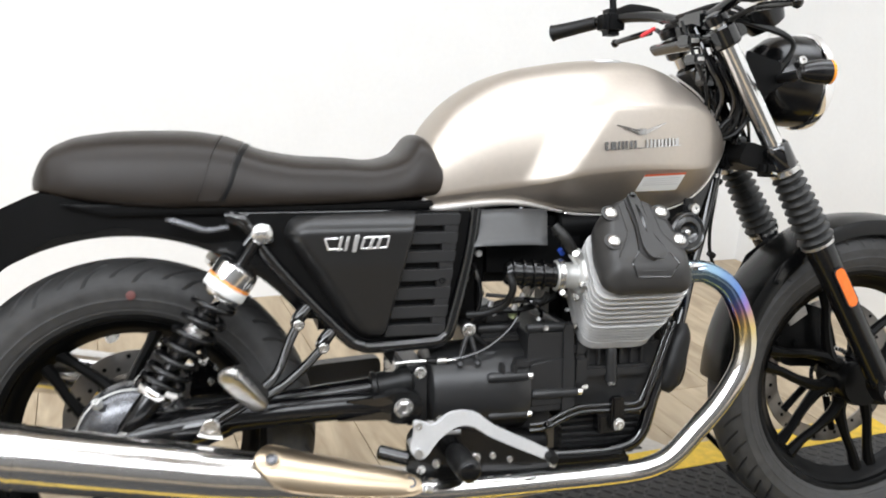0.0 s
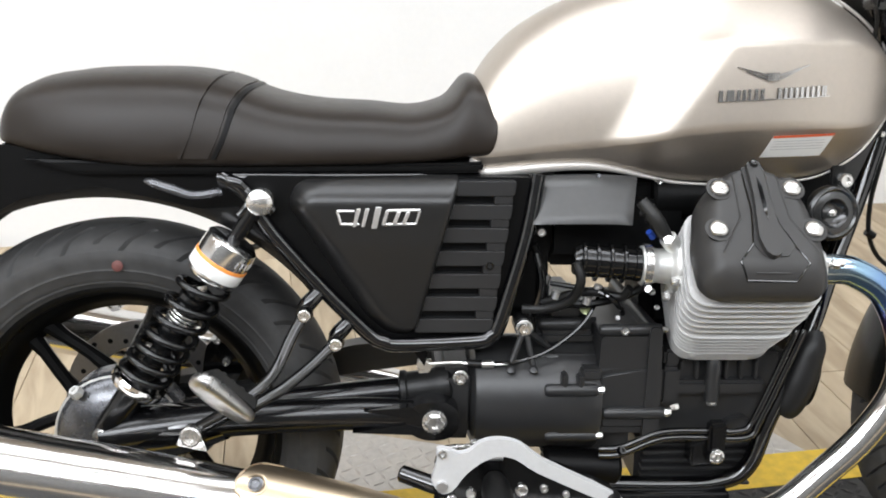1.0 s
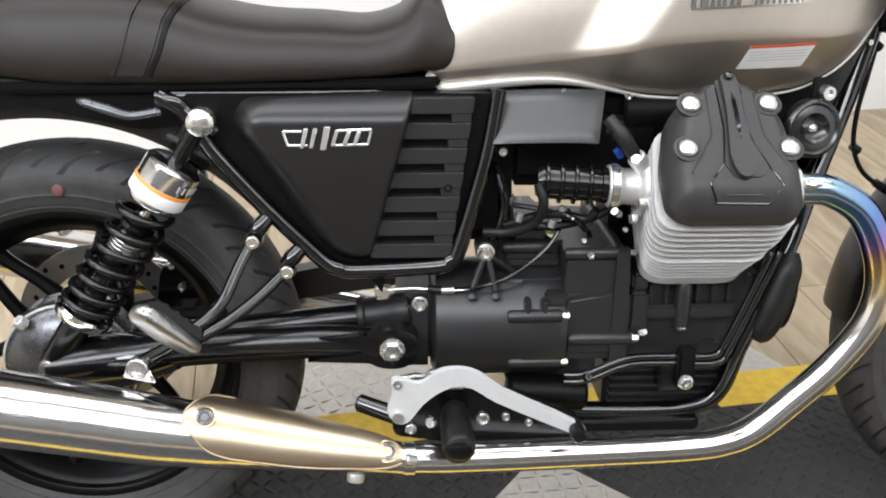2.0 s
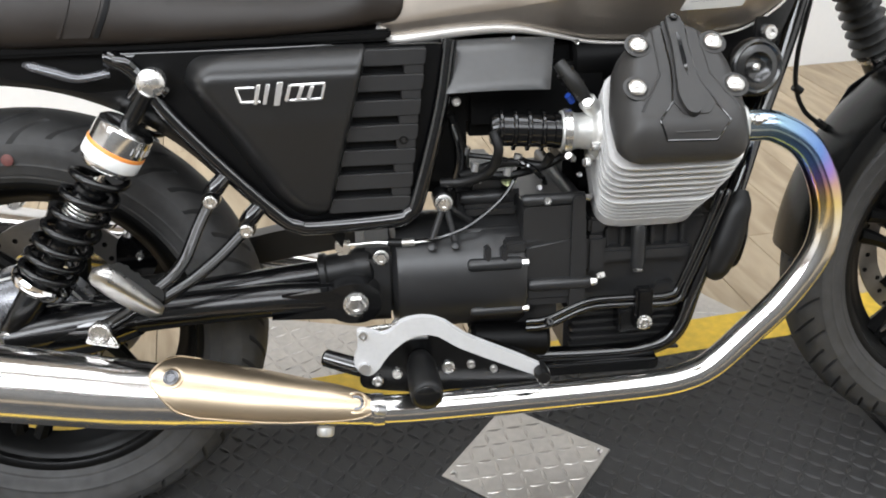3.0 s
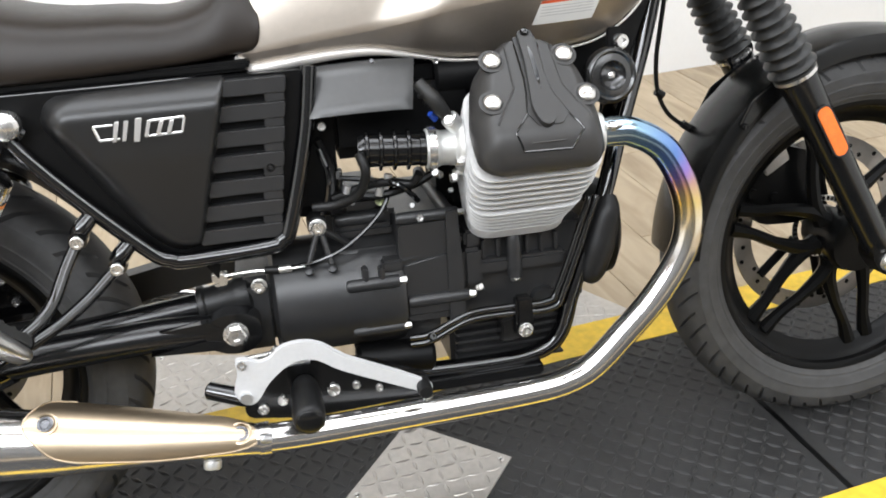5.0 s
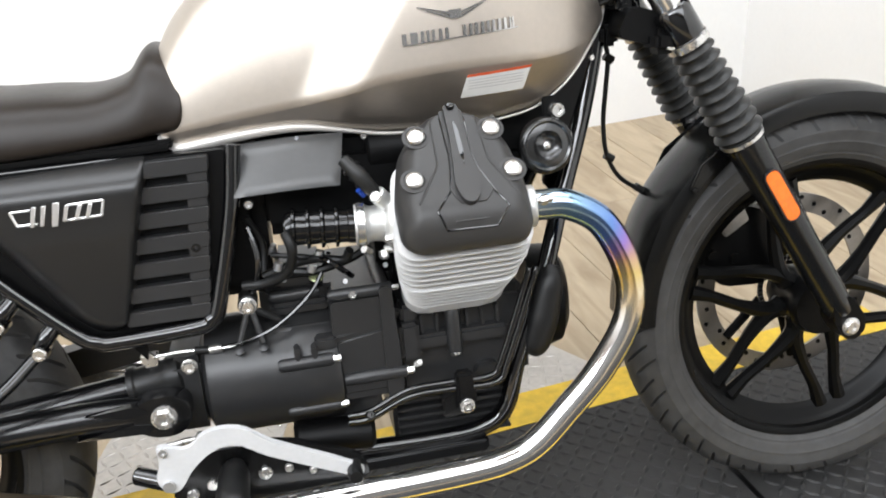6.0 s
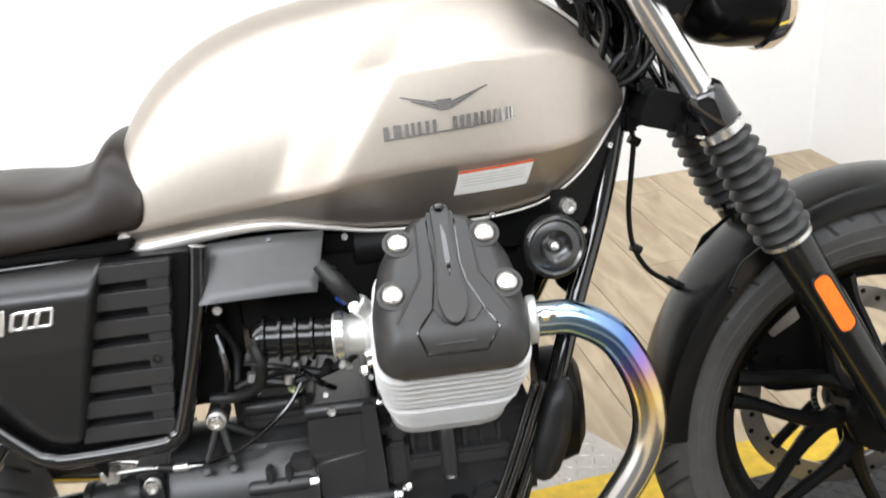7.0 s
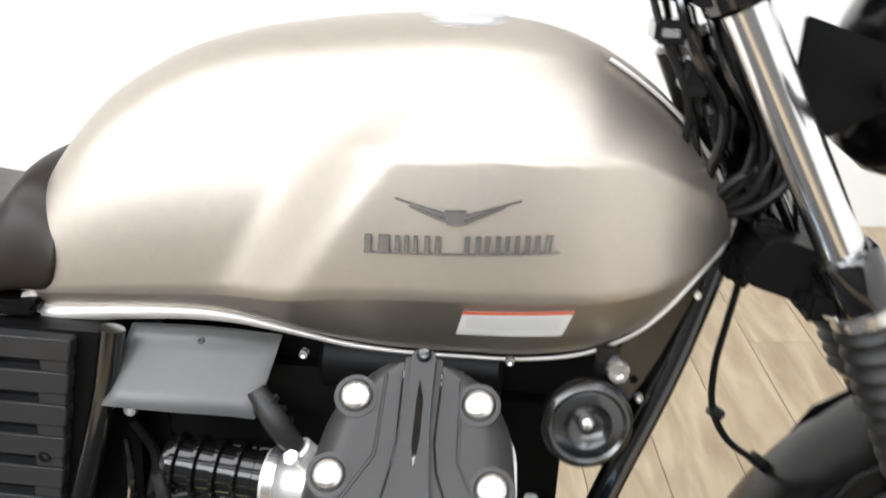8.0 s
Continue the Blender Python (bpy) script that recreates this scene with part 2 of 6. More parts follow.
def tank_half(x):
    zt, zc, zb, wb, zs = t_top(x), t_cr(x), t_bot(x), t_wb(x), t_zs(x)
    knee, mid = t_knee(x), t_mid(x)

    def round_side(z):
        c = min(1.0, max(0.0, (z - zc) / (zt - zc))) ** 1.25
        return knee * math.sqrt(1 - c * c) ** 0.86

    def panel_side(z):
        # an upright badge panel below a crease at zs; above it the shoulder runs out to meet the crease
        if z <= zs:
            return mid - 0.007 * ((z - zc) / (zs - zc)) ** 2
        t = max(0.0, 1 - (z - zs) / 0.060)
        return round_side(z) + (mid - 0.007 - round_side(zs)) * t ** 1.35

    out = []
    for k in range(57):
        a = radians(90) * k / 56
        z = zc + (zt - zc) * math.cos(a) ** 0.80 if k < 56 else zc
        edge = ease((x - 0.656 - (z - 0.759) * 0.62) / 0.082)
        y = round_side(z)
        out.append((y + (panel_side(z) - y) * edge, z))
    w = out[-1][0]
    for f, g in ((0.03, 0.02), (0.10, 0.07), (0.22, 0.165), (0.4, 0.31), (0.6, 0.50), (0.8, 0.74), (0.95, 0.95), (1.0, 1.06), (0.98, 1.4)):
        out.append((w + (wb - w) * g, zc + (zb - zc) * f))
    out.append((wb * 0.4, zb + 0.006))
    return out


bm = bmesh.new()
loops = []
for x in np.linspace(0.490, 1.078, 150):
    h = tank_half(x)
    loops.append([(x, -y, z) for y, z in h] + [(x, y, z) for y, z in h[:0:-1]])
rings(bm, loops)
tank = part("fuel_tank", bm, tank_paint, bike, "satin champagne metallic fuel tank", 75)

# seat
SX = [-0.139, -0.125, -0.09, -0.04, 0.05, 0.14, 0.18, 0.215, 0.26, 0.35, 0.43, 0.458, 0.484, 0.500, 0.512, 0.520, 0.5235]
s_top = curve1(SX, [0.752, 0.79, 0.818, 0.83, 0.836, 0.832, 0.822, 0.808, 0.798, 0.792, 0.791, 0.803, 0.832, 0.828, 0.816, 0.798, 0.780])
s_bot = curve1(SX, [0.742, 0.738, 0.73, 0.722, 0.712, 0.712, 0.712, 0.713, 0.714, 0.716, 0.72, 0.722, 0.725, 0.726, 0.730, 0.745, 0.772])
s_w = curve1(SX, [0.055, 0.08, 0.10, 0.115, 0.125, 0.126, 0.126, 0.126, 0.125, 0.12, 0.115, 0.113, 0.111, 0.110, 0.109, 0.108, 0.107])
bm = bmesh.new()
loops = []
for x in list(np.linspace(-0.139, 0.44, 40)) + list(np.linspace(0.45, 0.5235, 16)):
    zt, zb, w = s_top(x), s_bot(x), s_w(x)
    hh = zt - zb
    h = [(0, zt), (0.45 * w, zt - 0.002), (0.75 * w, zt - 0.12 * hh), (0.92 * w, zt - 0.3 * hh), (w, zb + 0.35 * hh), (w * 1.01, zb + 0.12 * hh), (w * 0.97, zb), (0.5 * w, zb)]
    loops.append([(x, -y, z) for y, z in h] + [(x, y, z) for y, z in h[:0:-1]])
rings(bm, loops)
seat = part("seat", bm, seat_vinyl, bike, "long black vinyl seat with a rear hump", 60)
sub = seat.modifiers.new("smooth", "SUBSURF")
sub.levels = sub.render_levels = 2


# wheels
def tyre(cx, cz, R, rim, half, parent, name, grooves, lean):
    prof = [(rim - 0.006, half * 0.62), (rim + 0.004, half * 0.74), (rim + 0.008, half * 0.80), (rim + 0.011, half * 0.81), (rim + 0.014, half * 0.845), (rim + 0.024, half * 0.92), (rim + 0.028, half * 0.955), (rim + 0.031, half * 0.95), (rim + 0.045, half), (R - 0.034, half * 0.985), (R - 0.03, half * 0.955), (R - 0.016, half * 0.82), (R - 0.006, half * 0.55), (R - 0.0015, half * 0.28), (R, 0)]
    s = spline([(r, y, 0) for r, y in prof], 4)
    pr = [(v.x, -v.y) for v in s] + [(v.x, v.y) for v in s[-2::-1]]
    per = 24                             # columns of vertices for each groove; the columns lean with the grooves
    nseg, npr = grooves * per, len(pr)
    col = np.arange(nseg)
    ra, yy = np.array([p[0] for p in pr]), np.array([p[1] for p in pr])
    tread = ra > R - 0.036
    u = np.where(tread, np.abs(yy) / half, 1.0)
    th = col[:, None] * 2 * np.pi / nseg + lean * (u ** 1.3)[None]
    rr = np.repeat(ra[None], nseg, 0)
    slot = (col % per < 4)[:, None]
    odd = ((col // per) % 2 == 1)[:, None]
    band = np.where(odd, ((u > 0.50) & (u < 0.975))[None], ((u > 0.20) & (u < 0.90))[None]) & tread[None]
    rr = np.where(slot & band, rr - 0.009, rr)
    V = np.stack([cx + rr * np.cos(th), np.repeat(yy[None], nseg, 0), cz + rr * np.sin(th)], -1).reshape(-1, 3)
    i = np.arange(nseg)[:, None]
    k = np.arange(npr - 1)[None]
    j = (i + 1) % nseg
    F = np.stack([i * npr + k, j * npr + k, j * npr + k + 1, i * npr + k + 1], -1).reshape(-1, 4)
    me = bpy.data.meshes.new(name)
    me.from_pydata(V.tolist(), [], F.tolist())
    me.polygons.foreach_set("use_smooth", [True] * len(me.polygons))
    me.set_sharp_from_angle(angle=radians(35))
    me.materials.append(tyre_rubber)
    o = new(name, me)
    o.parent = parent
    return o


def wheel(cx, cz, rim, half, name, turn, label):
    my = Matrix.Translation((cx, 0, cz)) @ Matrix.Rotation(radians(90), 4, "X")
    bm = bmesh.new()
    prof = [(rim + 0.010, half), (rim + 0.012, half - 0.004), (rim + 0.002, half - 0.012), (rim - 0.010, half - 0.022), (rim - 0.02, 0.0),
            (rim - 0.010, -half + 0.022), (rim + 0.002, -half + 0.012), (rim + 0.012, -half + 0.004), (rim + 0.010, -half), (rim + 0.002, -half), (rim - 0.004, -half + 0.004), (rim - 0.006, -half + 0.012), (rim - 0.016, -half + 0.018), (rim - 0.023, -half + 0.03), (rim - 0.034, 0), (rim - 0.023, half - 0.03), (rim - 0.016, half - 0.018), (rim - 0.006, half - 0.012), (rim - 0.004, half - 0.004), (rim + 0.002, half)]
    lathe(prof, my, 96, bm, closed=True)
    w = part(name, bm, wheel_black, bike, label)
    hub = part("hub", lathe([(0.02, -0.055), (0.034, -0.055), (0.039, -0.050), (0.041, -0.02), (0.041, 0.02), (0.050, 0.04), (0.046, 0.055), (0.02, 0.055)], my, 32), wheel_black, w)
    for k in range(6):
        a0 = turn + k * math.pi / 3
        bm = bmesh.new()
        for s in (-1, 1):
            pts = []
            for r, a in ((0.042, 0.60), (0.075, 0.44), (0.12, 0.24), (0.165, 0.12), (rim - 0.024, 0.085)):
                a1 = a0 + s * a
                pts.append((cx + r * math.cos(a1), 0.0, cz + r * math.sin(a1)))
            tube(pts, [0.017, 0.0135, 0.010, 0.010, 0.014], 5, 8, bm, flat=1.0)
        part("spoke", bm, wheel_black, w)
    return w


rear = wheel(0.0, 0.311, 0.216, 0.045, "rear_wheel", radians(72), "black six-spoke cast rear wheel")
tyre(0.0, 0.311, 0.311, 0.222, 0.064, rear, "tyre", 44, 0.24)
part("paint_dot", lathe([(0.0078, 0.0), (0.0074, 0.0003), (0.0005, 0.0005)], along((0.008, -0.0655, 0.569), (0, -1, 0.12)), 18), material("faded_red", (0.13, 0.042, 0.036), 0.6, scale=400, vary=0.3), rear, "faded red paint mark")
front = wheel(1.449, 0.318, 0.229, 0.036, "front_wheel", radians(165), "black six-spoke cast front wheel")
tyre(1.449, 0.318, 0.318, 0.236, 0.052, front, "tyre", 60, -0.16)
front_shift = (-0.010, 0.020, 0.008)
front.location = front_shift

# ---- engine ----
SWAP = Matrix(((1, 0, 0, 0), (0, 0, 1, 0), (0, 1, 0, 0), (0, 0, 0, 1)))   # (x, y, z) outline carried along y -> (u, n, v)
engine = part("crankcase", block(0.745, 0.935, -0.115, 0.115, 0.33, 0.47, 0.012), engine_black, bike, "matt black cast engine crankcase")
for k in range(6):
    part("rib", block(0.782 + k * 0.021, 0.787 + k * 0.021, -0.127, -0.11, 0.424, 0.452, 0.0015), engine_black, engine)
part("flange", block(0.772, 0.902, -0.134, -0.1, 0.404, 0.424, 0.004), engine_black, engine)
part("flange", block(0.738, 0.90, -0.124, -0.1, 0.452, 0.464, 0.003), engine_black, engine)
part("boss", tube([(0.826, -0.132, 0.396), (0.826, -0.132, 0.400), (0.826, -0.131, 0.450), (0.826, -0.126, 0.462)], [0.0095, 0.0105, 0.0105, 0.008], 3, 14), engine_black, engine)
part("boss", block(0.752, 0.779, -0.140, -0.1, 0.392, 0.446, 0.005), engine_black, engine)
part("boss_step", block(0.756, 0.778, -0.134, -0.1, 0.446, 0.470, 0.004), engine_black, engine)
part("lug", prism(round_poly([(0.850, 0.352), (0.858, 0.366), (0.880, 0.368), (0.888, 0.358), (0.876, 0.351)], 0.004, 2), -0.126, -0.11, 0.003), engine_black, engine)
bolt((0.826, -0.134, 0.397), (0, -0.5, -0.87), 0.0072, 0.008, engine)
bolt((0.772, -0.140, 0.392), (0.2, -0.6, -0.8), 0.0065, 0.007, engine)
sump = part("sump", block(0.735, 0.905, -0.105, 0.105, 0.245, 0.335, 0.012), engine_black, bike, "black finned engine sump")
for k in range(6):
    part("fin", block(0.74, 0.90, -0.118, -0.1, 0.258 + k * 0.0125, 0.262 + k * 0.0125, 0.001), engine_black, sump)
part("bracket", prism([(0.80, 0.335), (0.845, 0.345), (0.85, 0.325), (0.835, 0.305), (0.80, 0.302)], -0.146, -0.115, 0.003), satin_black, sump)
bolt((0.831, -0.160, 0.324), (0, -1, 0), 0.008, 0.006, sump, washer=0.0105)

gear = part("gearbox", lathe([(0.02, 0.0), (0.066, 0.0), (0.078, 0.006), (0.081, 0.014), (0.081, 0.118), (0.0825, 0.121), (0.0825, 0.172), (0.079, 0.178)], along((0.492, -0.072, 0.388), (1, 0, 0)), 64), engine_black, bike, "matt black cast gearbox housing")
part("rear_casting", block(0.445, 0.50, -0.13, 0.06, 0.335, 0.44, 0.012), engine_black, gear)
part("bell_housing", prism(round_poly([(0.672, 0.352), (0.664, 0.44), (0.666, 0.492), (0.736, 0.492), (0.736, 0.352)], 0.006), -0.141, 0.10, 0.004), engine_black, gear)
part("bell_facet", prism([(0.668, 0.441), (0.669, 0.490), (0.732, 0.489), (0.732, 0.452)], -0.1425, -0.10, 0.001, 1, None, Matrix(((1, 0, 0, 0), (0, 1, 0.22, -0.22 * 0.44), (0, 0, 1, 0), (0, 0, 0, 1)))), engine_black, gear)
part("bell_facet", prism([(0.672, 0.362), (0.668, 0.436), (0.732, 0.447), (0.732, 0.362)], -0.1445, -0.10, 0.0015, 1), engine_black, gear)
part("bell_flange", prism(round_poly([(0.728, 0.345), (0.730, 0.506), (0.746, 0.506), (0.750, 0.42), (0.750, 0.345)], 0.006), -0.148, 0.10, 0.003), engine_black, gear)
for (xa, xb, y, z, r) in ((0.664, 0.748, -0.135, 0.500, 0.0085), (0.672, 0.756, -0.146, 0.384, 0.0085), (0.590, 0.661, -0.152, 0.420, 0.0085), (0.594, 0.664, -0.142, 0.349, 0.008), (0.585, 0.672, -0.112, 0.452, 0.0075), (0.588, 0.655, -0.086, 0.492, 0.010)):
    part("bolt_boss", tube([(xa, y, z), (xa + 0.004, y, z), (xb - 0.004, y, z), (xb, y, z)], [r * 0.7, r, r, r * 0.9], 1, 14, smooth=False), engine_black, gear)
for q, r in (((0.756, -0.146, 0.384), 0.006), ((0.661, -0.152, 0.420), 0.0055), ((0.664, -0.142, 0.349), 0.0052), ((0.748, -0.135, 0.500), 0.004)):
    bolt(q, (1, 0, 0), r, 0.010, gear)
bolt((0.696, -0.142, 0.500), (0, -1, 0.2), 0.0058, 0.006, gear)
part("lug", block(0.612, 0.62, -0.158, -0.14, 0.418, 0.444, 0.002), engine_black, gear)
part("lug", block(0.634, 0.642, -0.158, -0.14, 0.418, 0.442, 0.002), engine_black, gear)
part("cover_plate", block(0.640, 0.668, -0.150, -0.12, 0.432, 0.448, 0.003), engine_black, gear)
part("lower_casting", block(0.596, 0.722, -0.112, 0.09, 0.296, 0.352, 0.010), engine_black, gear)
part("upper_casting", block(0.575, 0.672, -0.085, 0.08, 0.44, 0.508, 0.01), engine_black, gear)
part("upper_lid", block(0.588, 0.668, -0.098, -0.07, 0.464, 0.484, 0.006), engine_black, gear)
part("upper_lid", block(0.60, 0.65, -0.09, 0.06, 0.5, 0.522, 0.006), engine_black, gear)
for a, b in (((0.562, -0.124, 0.495), (0.545, -0.134, 0.452)), ((0.566, -0.124, 0.492), (0.575, -0.136, 0.45)), ((0.568, -0.124, 0.494), (0.605, -0.105, 0.462))):
    part("stay_rib", rod(a, b, 0.0045, 10), engine_black, gear)
for q in ((0.544, -0.1415, 0.444), (0.575, -0.1415, 0.444)):
    part("boss", lathe([(0.006, 0), (0.006, 0.003), (0.003, 0.005), (0.0005, 0.005)], along(q, (0, -0.6, 0.8)), 12), engine_black, gear)
part("mount_boss", rod((0.562, -0.09, 0.5), (0.562, -0.128, 0.5), 0.013, 18, None, 0.003), engine_black, gear)
bolt((0.562, -0.128, 0.5), (0, -1, 0), 0.0095, 0.008, gear, washer=0.0115)
bolt((0.477, -0.128, 0.429), (0, -1, 0), 0.009, 0.008, gear, washer=0.0105)
bolt((0.654, -0.092, 0.515), (0, -0.6, 0.8), 0.006, 0.007, gear, material("plated_green", (0.55, 0.6, 0.35), 0.35, 0.7), washer=0.010)
part("breather", rod((0.600, -0.05, 0.515), (0.600, -0.05, 0.555), 0.007, 12), bolt_zinc, gear)
part("pivot_casting", prism(round_poly([(0.402, 0.368), (0.402, 0.396), (0.422, 0.408), (0.456, 0.409), (0.474, 0.396), (0.474, 0.368), (0.456, 0.353), (0.424, 0.354)], 0.014), -0.165, -0.11, 0.012, 3), satin_black, gear)
bolt((0.441, -0.165, 0.381), (0, -1, 0), 0.0135, 0.010, gear, washer=0.0165)
part("shaft_boot", lathe([(0.018, 0), (0.027, 0.003), (0.027, 0.01), (0.024, 0.013), (0.025, 0.05), (0.028, 0.055), (0.026, 0.07), (0.02, 0.075)], along((0.395, -0.105, 0.402), (1, -0.05, 0.15)), 28), rubber, gear)
part("clutch_arm", prism([(0.42, 0.43), (0.436, 0.43), (0.438, 0.447), (0.418, 0.447)], -0.115, -0.10, 0.001), bolt_zinc, gear)
cab = part("clutch_cable", tube([(0.425, -0.115, 0.444), (0.47, -0.12, 0.448), (0.505, -0.13, 0.449), (0.545, -0.135, 0.453), (0.596, -0.13, 0.469), (0.646, -0.115, 0.504), (0.675, -0.09, 0.545)], 0.0022, 8, 8), bolt_zinc, bike, "thin steel clutch cable")
part("adjuster", rod((0.488, -0.125, 0.449), (0.506, -0.13, 0.449), 0.0055, 12), rubber, cab)
part("ferrule", rod((0.506, -0.13, 0.449), (0.522, -0.132, 0.45), 0.0055, 12), bolt_zinc, cab)
part("cable_end", block(0.418, 0.434, -0.125, -0.112, 0.438, 0.452, 0.002), bolt_zinc, cab)
part("outer_sleeve", tube([(0.522, -0.132, 0.45), (0.56, -0.136, 0.457), (0.6, -0.13, 0.471), (0.646, -0.115, 0.504), (0.675, -0.09, 0.545)], 0.0029, 8, 8), gloss_black, cab)

# right and left cylinder, each at 45 degrees
fin_alloy = material("fin_alloy", (0.57, 0.565, 0.555), 0.48, 0.35, scale=200, vary=0.08, bump=0.25, bscale=1200)
# near-black core colour: the shade between the silver fins is painted in
fin_gap_shade = material("fin_gap_shade", (0.012, 0.012, 0.012), 0.6, 0.3, vary=0.1)
COVER = [(-0.070, 0.026), (-0.040, 0.062), (-0.012, 0.068), (0.018, 0.068), (0.050, 0.056), (0.072, 0.020), (0.080, -0.045), (0.077, -0.090), (0.062, -0.106), (-0.064, -0.106), (-0.082, -0.090), (-0.084, -0.040)]


COVER_EDGE = round_poly(COVER, 0.016, 5)


def cover_edges(v):
    hits = [ua + (ub - ua) * (v - va) / (vb - va) for (ua, va), (ub, vb) in zip(COVER_EDGE, COVER_EDGE[1:] + COVER_EDGE[:1]) if (va - v) * (vb - v) <= 0 and va != vb]
    return min(hits), max(hits)


def cylinder(side):
    org = Vector((0.838, -0.209 * side, 0.681))
    m = Matrix(((1, 0, 0, org.x), (0, 0.7071 * side, -0.7071 * side, org.y), (0, 0.7071, 0.7071, org.z), (0, 0, 0, 1)))
    at = lambda u, v, n: m @ Vector((u, v, n))
    head = part("cylinder_head", prism(round_poly([(-0.060, 0.030), (0.058, 0.030), (0.058, -0.082), (-0.062, -0.082)], 0.03), -0.27, -0.04, 0.0, 1, None, m @ SWAP), fin_gap_shade, bike, "silver air-cooled cylinder with thin fins")
    n = -0.046
    for k in range(13):
        big = k < 7
        grow = 0.003 * min(k, 5) / 5
        lo = -0.104 - grow - (0.0 if big else 0.003)
        shrink = max(0, k - 4) * 0.0026
        rimmed = 0.004 if k == 0 else 0.0
        out = round_poly([(-0.078 + shrink * 0.3 + rimmed, 0.036 - rimmed), (0.076 - shrink * 0.6 - rimmed, 0.036 - rimmed), (0.084 - shrink - rimmed, lo + rimmed), (-0.090 + shrink * 0.6 + rimmed, lo + rimmed)], 0.034, 6)
        deep = 0.0028 if big else (0.0023 if k < 12 else 0.020)
        part("fin", prism(out, n - deep, n, 0.0009, 1, None, m @ SWAP), fin_alloy, head)
        n -= 0.0132 if big else 0.0092
    def level(u, v):
        """Height of the cover's skin over its rim plane, rolled off towards the edges."""
        ua, ub = cover_edges(v)
        lift = roll((u - ua) * 0.9, 0.024) * roll((ub - u) * 0.9, 0.024) * roll(v + 0.106, 0.044) * roll(0.068 - v, 0.010)
        return -0.034 + 0.034 * lift ** 0.8

    cov = bmesh.new()
    grid = []
    for i in range(41):
        f = i / 40
        v = -0.1058 + 0.1736 * f
        ua, ub = cover_edges(v)
        row = []
        for k in range(41):
            g = 0.5 - 0.5 * math.cos(math.pi * k / 40)
            u = ua + (ub - ua) * (0.6 * g + 0.4 * k / 40)
            row.append(cov.verts.new(at(u, v, level(u, v))))
        grid.append(row)
    for i in range(40):
        for k in range(40):
            cov.faces.new((grid[i][k], grid[i][k + 1], grid[i + 1][k + 1], grid[i + 1][k]))
    edge = grid[0] + [r[-1] for r in grid[1:-1]] + grid[-1][::-1] + [r[0] for r in grid[-2:0:-1]]
    skirt = [cov.verts.new(v.co - (m.to_3x3() @ Vector((0, 0, 0.011)))) for v in edge]
    for k in range(len(edge)):
        nx = (k + 1) % len(edge)
        cov.faces.new((edge[k], skirt[k], skirt[nx], edge[nx]))
    cov.faces.new(skirt)
    c = part("head_cover", cov, cover_grey, bike, "charcoal ribbed rocker cover with four bright bolts", 50)
    for u, v in ((-0.047, 0.030), (0.045, 0.031), (-0.059, -0.030), (0.059, -0.030)):
        part("recess", lathe([(0.0155, -0.003), (0.0165, 0.0008), (0.0128, 0.0014), (0.012, 0.0)], m @ Matrix.Translation((u, v, 0)), 24), cover_grey, c)
        part("bolt", lathe([(0.0112, -0.002), (0.0115, 0.003), (0.0100, 0.0052), (0.006, 0.0066), (0.0005, 0.007)], m @ Matrix.Translation((u, v, 0)), 24), bolt_zinc, c)
    rib = [(-0.0085, 0.068), (0.0105, 0.068), (0.0100, 0.02), (0.013, -0.02), (0.016, -0.045), (0.011, -0.066), (0.001, -0.073), (-0.009, -0.066), (-0.014, -0.045), (-0.0115, -0.02), (-0.008, 0.02)]
    part("channel", prism(round_poly([(-0.0135, 0.064), (0.0155, 0.064), (0.0148, 0.0), (0.0185, -0.022), (0.031, -0.054), (0.020, -0.068), (-0.010, -0.068), (-0.020, -0.050), (-0.0152, -0.022), (-0.0128, 0.0)], 0.003, 2), -0.003, 0.0012, 0.0004, 1, None, m @ SWAP), cover_grey, c)
    part("rib", prism(round_poly(rib, 0.006, 3), -0.012, 0.0080, 0.0034, 3, None, m @ SWAP), cover_grey, c)
    part("slot", prism(round_poly([(0.0, 0.045), (0.004, 0.03), (0.0045, 0.0), (0.002, -0.022), (-0.001, -0.005), (-0.001, 0.03)], 0.002, 2), 0.0, 0.0086, 0.0005, 1, None, m @ SWAP), gloss_black, c)
    part("stud", lathe([(0.006, -0.004), (0.006, 0.008), (0.004, 0.012), (0.0005, 0.013)], m @ Matrix.Translation((0.001, 0.064, 0.0)), 16), gloss_black, c)
    def skin_line(name, pts, r, mat):
        line = [Vector(p).lerp(Vector(q), k / 6) for p, q in zip(pts, pts[1:]) for k in range(6)] + [Vector(pts[-1])]
        part(name, tube([at(p.x, p.y, level(p.x, p.y)) for p in line], r, 1, 6, smooth=False), mat, c)

    for pts in (((-0.0135, 0.062), (-0.0125, 0.0), (-0.015, -0.022), (-0.020, -0.050)), ((0.0155, 0.062), (0.0145, 0.0), (0.018, -0.022), (0.032, -0.056)),
                ((-0.026, 0.060), (-0.028, -0.012), (-0.058, -0.062)), ((0.030, 0.058), (0.033, -0.012), (0.060, -0.062))):
        skin_line("ridge", pts, 0.0015, cover_grey if abs(pts[0][0]) > 0.02 else gloss_black)
    skin_line("plate_edge", [(-0.020, -0.050), (-0.039, -0.074), (-0.031, -0.093), (0.029, -0.094), (0.045, -0.076), (0.032, -0.056)], 0.0014, gloss_black)
    skin_line("lettering_bar", [(-0.020, -0.086), (0.020, -0.086)], 0.0013, cover_grey)
    return head


cylinder(1)
cylinder(-1)

